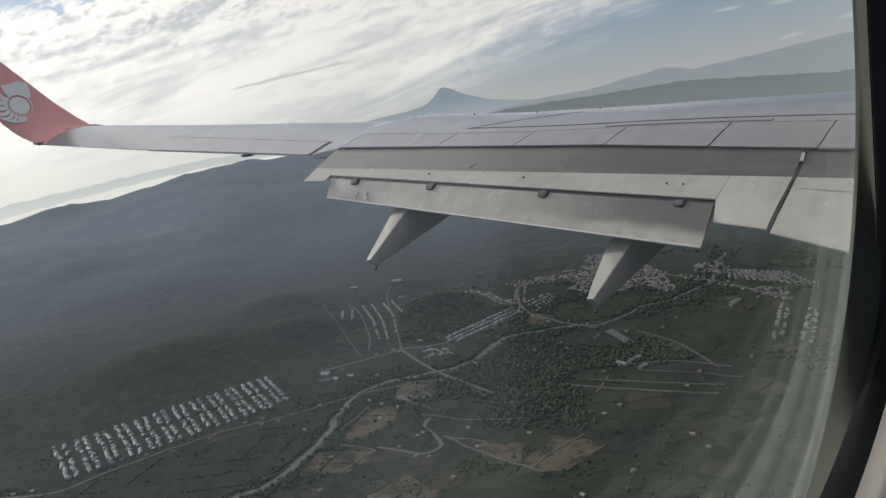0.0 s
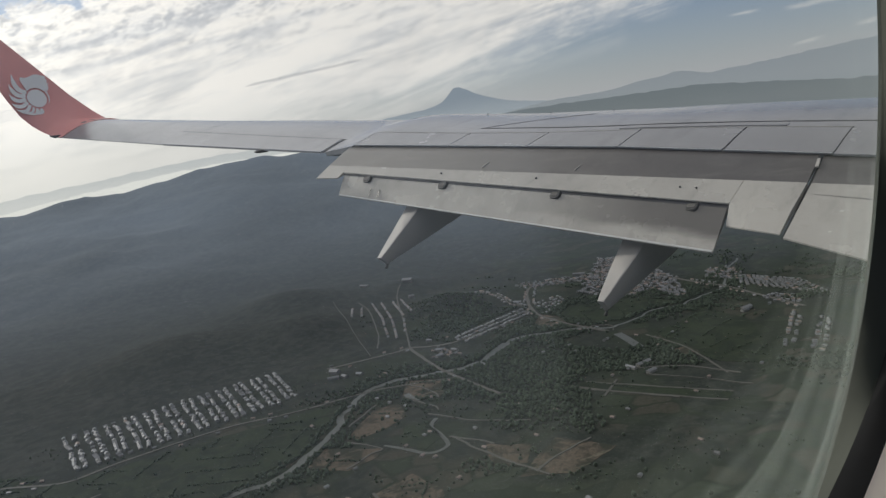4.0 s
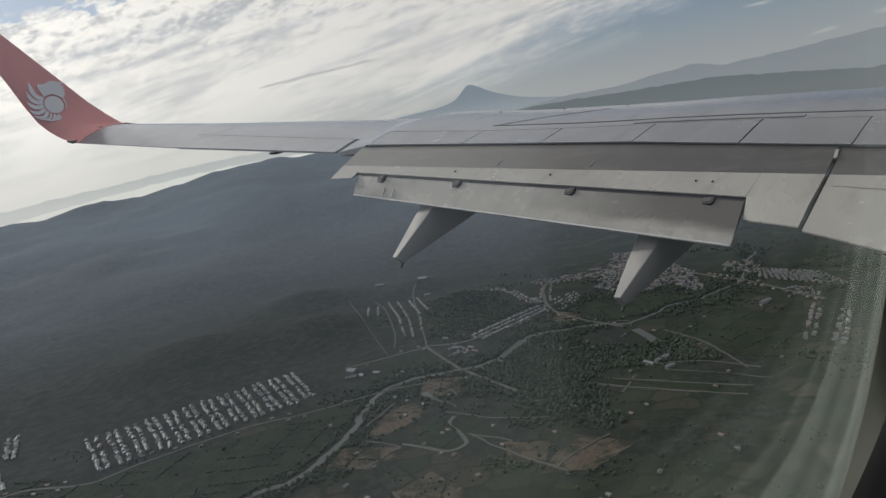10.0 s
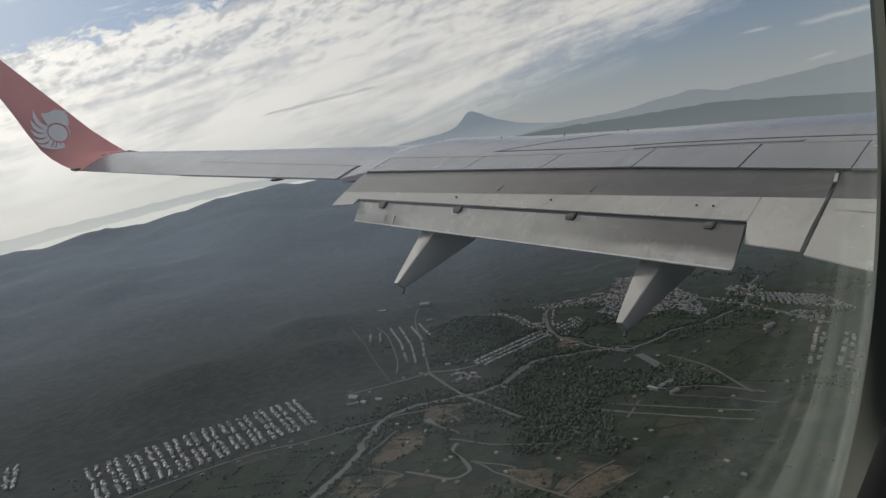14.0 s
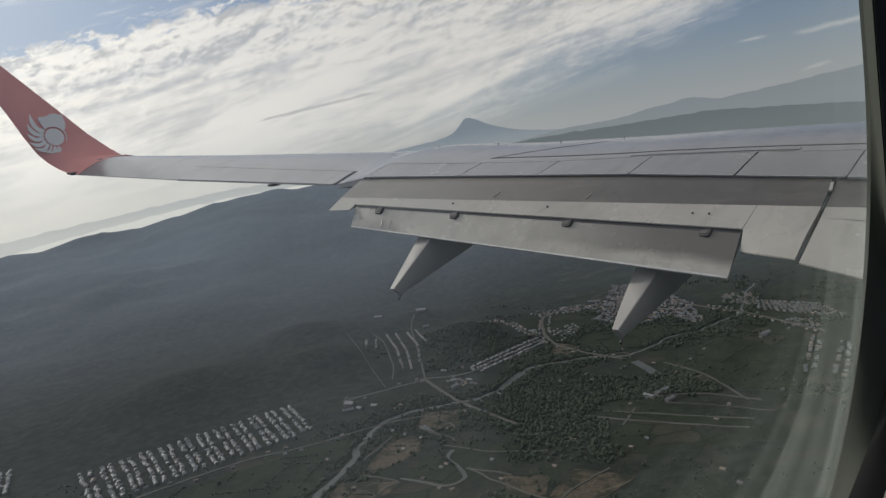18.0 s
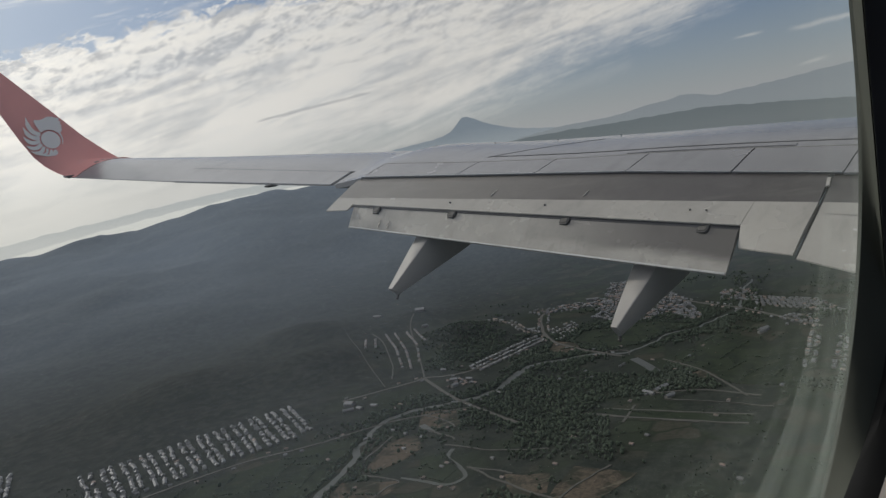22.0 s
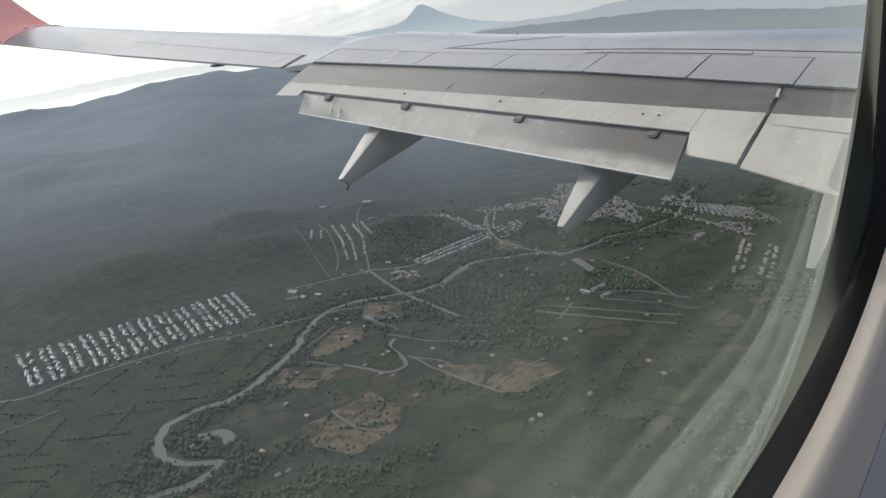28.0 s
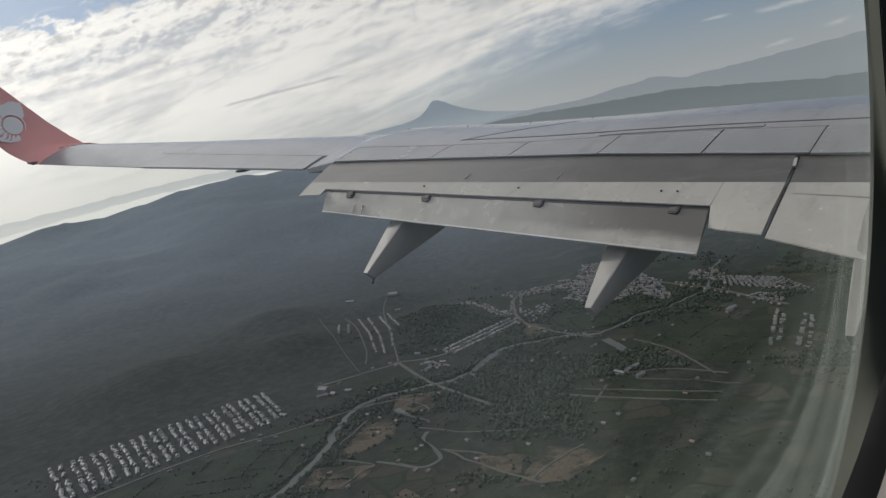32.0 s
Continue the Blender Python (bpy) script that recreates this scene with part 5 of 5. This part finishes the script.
# single larger buildings
for x, y, w, l, h, turn, words in (
        (-60, 1800, 34, 52, 6, -40, "wide pale school block with zinc roof"), (-52, 1951, 14, 40, 5, -35, "pale school wing with zinc roof"), (-2, 1930, 14, 30, 5, 40, "pale hall with zinc roof"),
        (-121, 1799, 16, 22, 5, -30, "pale hall with zinc roof"), (861, 1230, 16, 20, 8, 20, "tall pale hall with zinc roof beside the estate"),
        (838, 1206, 9, 24, 5, 55, "low pale outbuilding beside the hall"), (856, 1190, 9, 14, 5, 0, "low pale outbuilding beside the hall"), (882, 1172, 8, 14, 4, 20, "low pale shed beside the hall"), (1549, 607, 11, 26, 6, 70, "bright white warehouse in a pasture"), (1532, 604, 8, 20, 5, 70, "pale shed beside a warehouse"),
        (1488, 1648, 18, 30, 7, 30, "bright white building on a hilltop"), (1395, 1538, 12, 16, 6, 60, "white house at the hill's foot"), (1442, 1811, 10, 30, 5, 20, "low white shed on the wooded hill"), (1033, 1077, 9, 16, 6, 80, "white house by the road"), (1060, 1105, 10, 14, 6, 40, "white house by the road"),
        (1078, 1073, 8, 15, 5, 10, "white house by the road"), (1106, 1181, 8, 12, 5, 30, "white house beside the terraces"), (1435, 1168, 10, 20, 6, 30, "white shop building at the town's edge"), (1746, 1173, 10, 36, 6, 30, "long white hall in the town"),
        (1157, 654, 9, 34, 5, 78, "long pale farm shed round a yard"), (1128, 664, 8, 22, 5, -10, "low pale shed on a farm"), (1127, 622, 9, 20, 5, 75, "low pale shed on a farm"), (2606, 1625, 20, 60, 8, 70, "white warehouses under the hills")):
    b = make_house(w, l, h, ROOF, 3, words, name="building", category="building")
    b.matrix_basis = pose(x, y, float(land_z(x, y)) - 0.3, 0, 0, turn)


# ---------------------------------------------------------------- woodland
def make_woods():
    r = np.random.default_rng(8)
    t = (1 + 5 ** 0.5) / 2
    ico = np.array([(-1, t, 0), (1, t, 0), (-1, -t, 0), (1, -t, 0), (0, -1, t), (0, 1, t), (0, -1, -t), (0, 1, -t), (t, 0, -1), (t, 0, 1), (-t, 0, -1), (-t, 0, 1)]) / math.hypot(1, t)
    tri = np.array([(0, 11, 5), (0, 5, 1), (0, 1, 7), (0, 7, 10), (0, 10, 11), (1, 5, 9), (5, 11, 4), (11, 10, 2), (10, 7, 6), (7, 1, 8), (3, 9, 4), (3, 4, 2), (3, 2, 6), (3, 6, 8), (3, 8, 9), (4, 9, 5), (2, 4, 11), (6, 2, 10), (8, 6, 7), (9, 8, 1)])
    n = 300000
    rad, az = np.sqrt(r.uniform(420 ** 2, 2450 ** 2, n)), r.uniform(-14, 100, n)
    x, y = rad * np.sin(np.radians(az)), rad * np.cos(np.radians(az))
    dens = np.array([noise.fractal((a * 0.0035, b * 0.0035, 2.0), 0.8, 2.0, 4) for a, b in zip(x.tolist(), y.tolist())])
    river = np.array(RIVER, float)
    near = np.full(n, 1e9)
    for p, q in zip(river, river[1:]):
        d = q - p
        k = np.clip(((x - p[0]) * d[0] + (y - p[1]) * d[1]) / (d @ d), 0, 1)
        near = np.minimum(near, np.hypot(x - p[0] - k * d[0], y - p[1] - k * d[1]))
    road = np.full(n, 1e9)
    for line in list(ROADS.values()) + BANKS:
        for p, q in zip(np.array(line, float), np.array(line[1:], float)):
            d = q - p
            k = np.clip(((x - p[0]) * d[0] + (y - p[1]) * d[1]) / (d @ d), 0, 1)
            road = np.minimum(road, np.hypot(x - p[0] - k * d[0], y - p[1] - k * d[1]))

    def within(c):
        inside = np.zeros(n, bool)
        for (x1, y1), (x2, y2) in zip(c, c[1:] + c[:1]):
            inside ^= ((y1 > y) != (y2 > y)) & (x < (x2 - x1) * (y - y1) / ((y2 - y1) or 1e-9) + x1)
        return inside

    # dense woods: south of the river, along the canal, and in the river's bend
    lush = np.zeros(n)
    for c in ([(967, 985), (1053, 935), (1124, 935), (1225, 930), (1201, 829), (1182, 702), (1085, 627), (948, 880)], [(351, 887), (442, 928), (440, 857), (394, 800)], [(1284, 866), (1330, 746), (1535, 777), (1691, 745), (1674, 700), (1494, 708), (1320, 714)],
              [(1222, 966), (1304, 813), (1197, 713), (1164, 885)]):
        lush += 0.22 * within(c)
    keep = (dens + lush + 0.5 * np.exp(-((near - 20) / 28) ** 2) + r.uniform(-0.16, 0.16, n) > 0.16) & (near > 10) & (road > 6.5) & (((rad > 640) & ((az < 56) | (rad > 1300))) | (r.uniform(0, 1, n) < 0.12)) & (rad + r.uniform(0, 600, n) < 2300) & ((y - 0.30 * x + r.uniform(-250, 250, n) < 930) | (lush > 0))
    clear = [c for _, c, _, _ in FIELDS] + [LONG, OLD_NORTH, OLD_SOUTH, TOWN, [(1860, 650), (1870, 460), (1755, 420), (1750, 635)], [(1570, 525), (1560, 410), (1325, 370), (1325, 470)], [(1142, 1152), (1405, 1141), (1364, 1059), (1114, 1071)], [(1300, 1620), (1390, 1560), (1130, 1270), (1070, 1280)]]
    for c in clear:
        inside = np.zeros(n, bool)
        for (x1, y1), (x2, y2) in zip(c, c[1:] + c[:1]):
            cross = ((y1 > y) != (y2 > y)) & (x < (x2 - x1) * (y - y1) / ((y2 - y1) or 1e-9) + x1)
            inside ^= cross
        keep &= ~(inside & (r.uniform(0, 1, n) > 0.012))
    x, y = x[keep], y[keep]
    size = 1.2 + 2.5 * r.uniform(0, 1, len(x)) ** 1.6
    # hedges and tree lines round the plots
    hx, hy = [], []
    for _, c, mat, _ in FIELDS:
        if mat is EARTHEN:
            continue
        c = np.array(c, float)
        d = (c[1] - c[0]) / np.hypot(*(c[1] - c[0]))
        e = np.array((-d[1], d[0]))
        mid = c.mean(0)
        span = np.abs(c - mid).max() * 1.3
        for u, v, gap in ((d, e, 46.0), (e, d, 80.0)):
            for k in np.arange(-span, span, gap) + r.uniform(-16, 16, len(np.arange(-span, span, gap))):
                t = np.arange(-span, span, 2.6)
                t = t[(np.sin(t * 0.031 + k) + 0.6 * np.sin(t * 0.011 + 2 * k) > 0.1) & (r.uniform(0, 1, len(t)) > 0.2)]
                q = mid + np.outer(t, u) + v * (k + 9 * np.sin(t * 0.017 + k))[:, None]
                hx.append(q[:, 0] + r.uniform(-2, 2, len(t)))
                hy.append(q[:, 1] + r.uniform(-2, 2, len(t)))
    hx, hy = np.concatenate(hx), np.concatenate(hy)
    inside_any = np.zeros(len(hx), bool)
    for _, c, _, _ in FIELDS:
        inside = np.zeros(len(hx), bool)
        for (x1, y1), (x2, y2) in zip(c, c[1:] + c[:1]):
            inside ^= ((y1 > hy) != (y2 > hy)) & (hx < (x2 - x1) * (hy - y1) / ((y2 - y1) or 1e-9) + x1)
        inside_any |= inside
    hx, hy = hx[inside_any], hy[inside_any]
    # low scrub in the nearer valley
    sr, sa = np.sqrt(r.uniform(380 ** 2, 1500 ** 2, 6000)), np.radians(r.uniform(-10, 95, 6000))
    sx, sy = sr * np.sin(sa), sr * np.cos(sa)
    sz = np.array([noise.fractal((a * 0.008, b * 0.008, 5.0), 0.8, 2.0, 3) for a, b in zip(sx.tolist(), sy.tolist())])
    sx, sy = sx[sz > 0.15], sy[sz > 0.15]
    x, y = np.concatenate([x, hx, sx]), np.concatenate([y, hy, sy])
    size = np.concatenate([size, r.uniform(0.9, 2.1, len(hx)), r.uniform(0.9, 2.0, len(sx))])
    n = len(x)
    z = land_z(x, y)
    tall = size * r.uniform(0.8, 1.3, n)
    v = ico[None] * (1 + r.uniform(-0.28, 0.28, (n, 12, 1)))
    v = v * np.stack([size, size * r.uniform(0.8, 1.2, n), tall], -1)[:, None]
    v += np.stack([x, y, z + tall * 0.9], -1)[:, None]
    f = (tri[None] + (np.arange(n) * 12)[:, None, None]).reshape(-1, 3)
    me = bpy.data.meshes.new("woodland")
    v = v.reshape(-1, 3)
    me.vertices.add(len(v))
    me.vertices.foreach_set("co", v.ravel())
    me.loops.add(f.size)
    me.loops.foreach_set("vertex_index", f.ravel())
    me.polygons.add(len(f))
    me.polygons.foreach_set("loop_start", np.arange(0, f.size, 3))
    me.update(calc_edges=True)
    me.materials.append(LEAVES)
    return tagged(new("woodland", me), "dark green scattered tree crowns of a tropical valley", "trees", kind="stuff")


make_woods()


# ---------------------------------------------------------------- distance
def skyline(name, line, far, foot, mat, label):
    """A range of hills on the horizon, cut out along its ridge."""
    rings = []
    azs = np.arange(line[0][0], line[-1][0] + 0.01, 0.12)
    for a in azs:
        e = float(np.interp(a, [p[0] for p in line], [p[1] for p in line])) + 0.085 * noise.fractal((float(a) * 0.9, far, 0.0), 0.9, 2.0, 5)
        d = heading(float(a))
        rings.append([d * far + Vector((0, 0, far * math.tan(radians(foot)))), d * far + Vector((0, 0, far * math.tan(radians(e))))])
    tagged(link_mesh(name, loft(rings, False, False), mat), label, "mountain", kind="structure")


# the haze before these ranges, shore and sea is in their glow colours
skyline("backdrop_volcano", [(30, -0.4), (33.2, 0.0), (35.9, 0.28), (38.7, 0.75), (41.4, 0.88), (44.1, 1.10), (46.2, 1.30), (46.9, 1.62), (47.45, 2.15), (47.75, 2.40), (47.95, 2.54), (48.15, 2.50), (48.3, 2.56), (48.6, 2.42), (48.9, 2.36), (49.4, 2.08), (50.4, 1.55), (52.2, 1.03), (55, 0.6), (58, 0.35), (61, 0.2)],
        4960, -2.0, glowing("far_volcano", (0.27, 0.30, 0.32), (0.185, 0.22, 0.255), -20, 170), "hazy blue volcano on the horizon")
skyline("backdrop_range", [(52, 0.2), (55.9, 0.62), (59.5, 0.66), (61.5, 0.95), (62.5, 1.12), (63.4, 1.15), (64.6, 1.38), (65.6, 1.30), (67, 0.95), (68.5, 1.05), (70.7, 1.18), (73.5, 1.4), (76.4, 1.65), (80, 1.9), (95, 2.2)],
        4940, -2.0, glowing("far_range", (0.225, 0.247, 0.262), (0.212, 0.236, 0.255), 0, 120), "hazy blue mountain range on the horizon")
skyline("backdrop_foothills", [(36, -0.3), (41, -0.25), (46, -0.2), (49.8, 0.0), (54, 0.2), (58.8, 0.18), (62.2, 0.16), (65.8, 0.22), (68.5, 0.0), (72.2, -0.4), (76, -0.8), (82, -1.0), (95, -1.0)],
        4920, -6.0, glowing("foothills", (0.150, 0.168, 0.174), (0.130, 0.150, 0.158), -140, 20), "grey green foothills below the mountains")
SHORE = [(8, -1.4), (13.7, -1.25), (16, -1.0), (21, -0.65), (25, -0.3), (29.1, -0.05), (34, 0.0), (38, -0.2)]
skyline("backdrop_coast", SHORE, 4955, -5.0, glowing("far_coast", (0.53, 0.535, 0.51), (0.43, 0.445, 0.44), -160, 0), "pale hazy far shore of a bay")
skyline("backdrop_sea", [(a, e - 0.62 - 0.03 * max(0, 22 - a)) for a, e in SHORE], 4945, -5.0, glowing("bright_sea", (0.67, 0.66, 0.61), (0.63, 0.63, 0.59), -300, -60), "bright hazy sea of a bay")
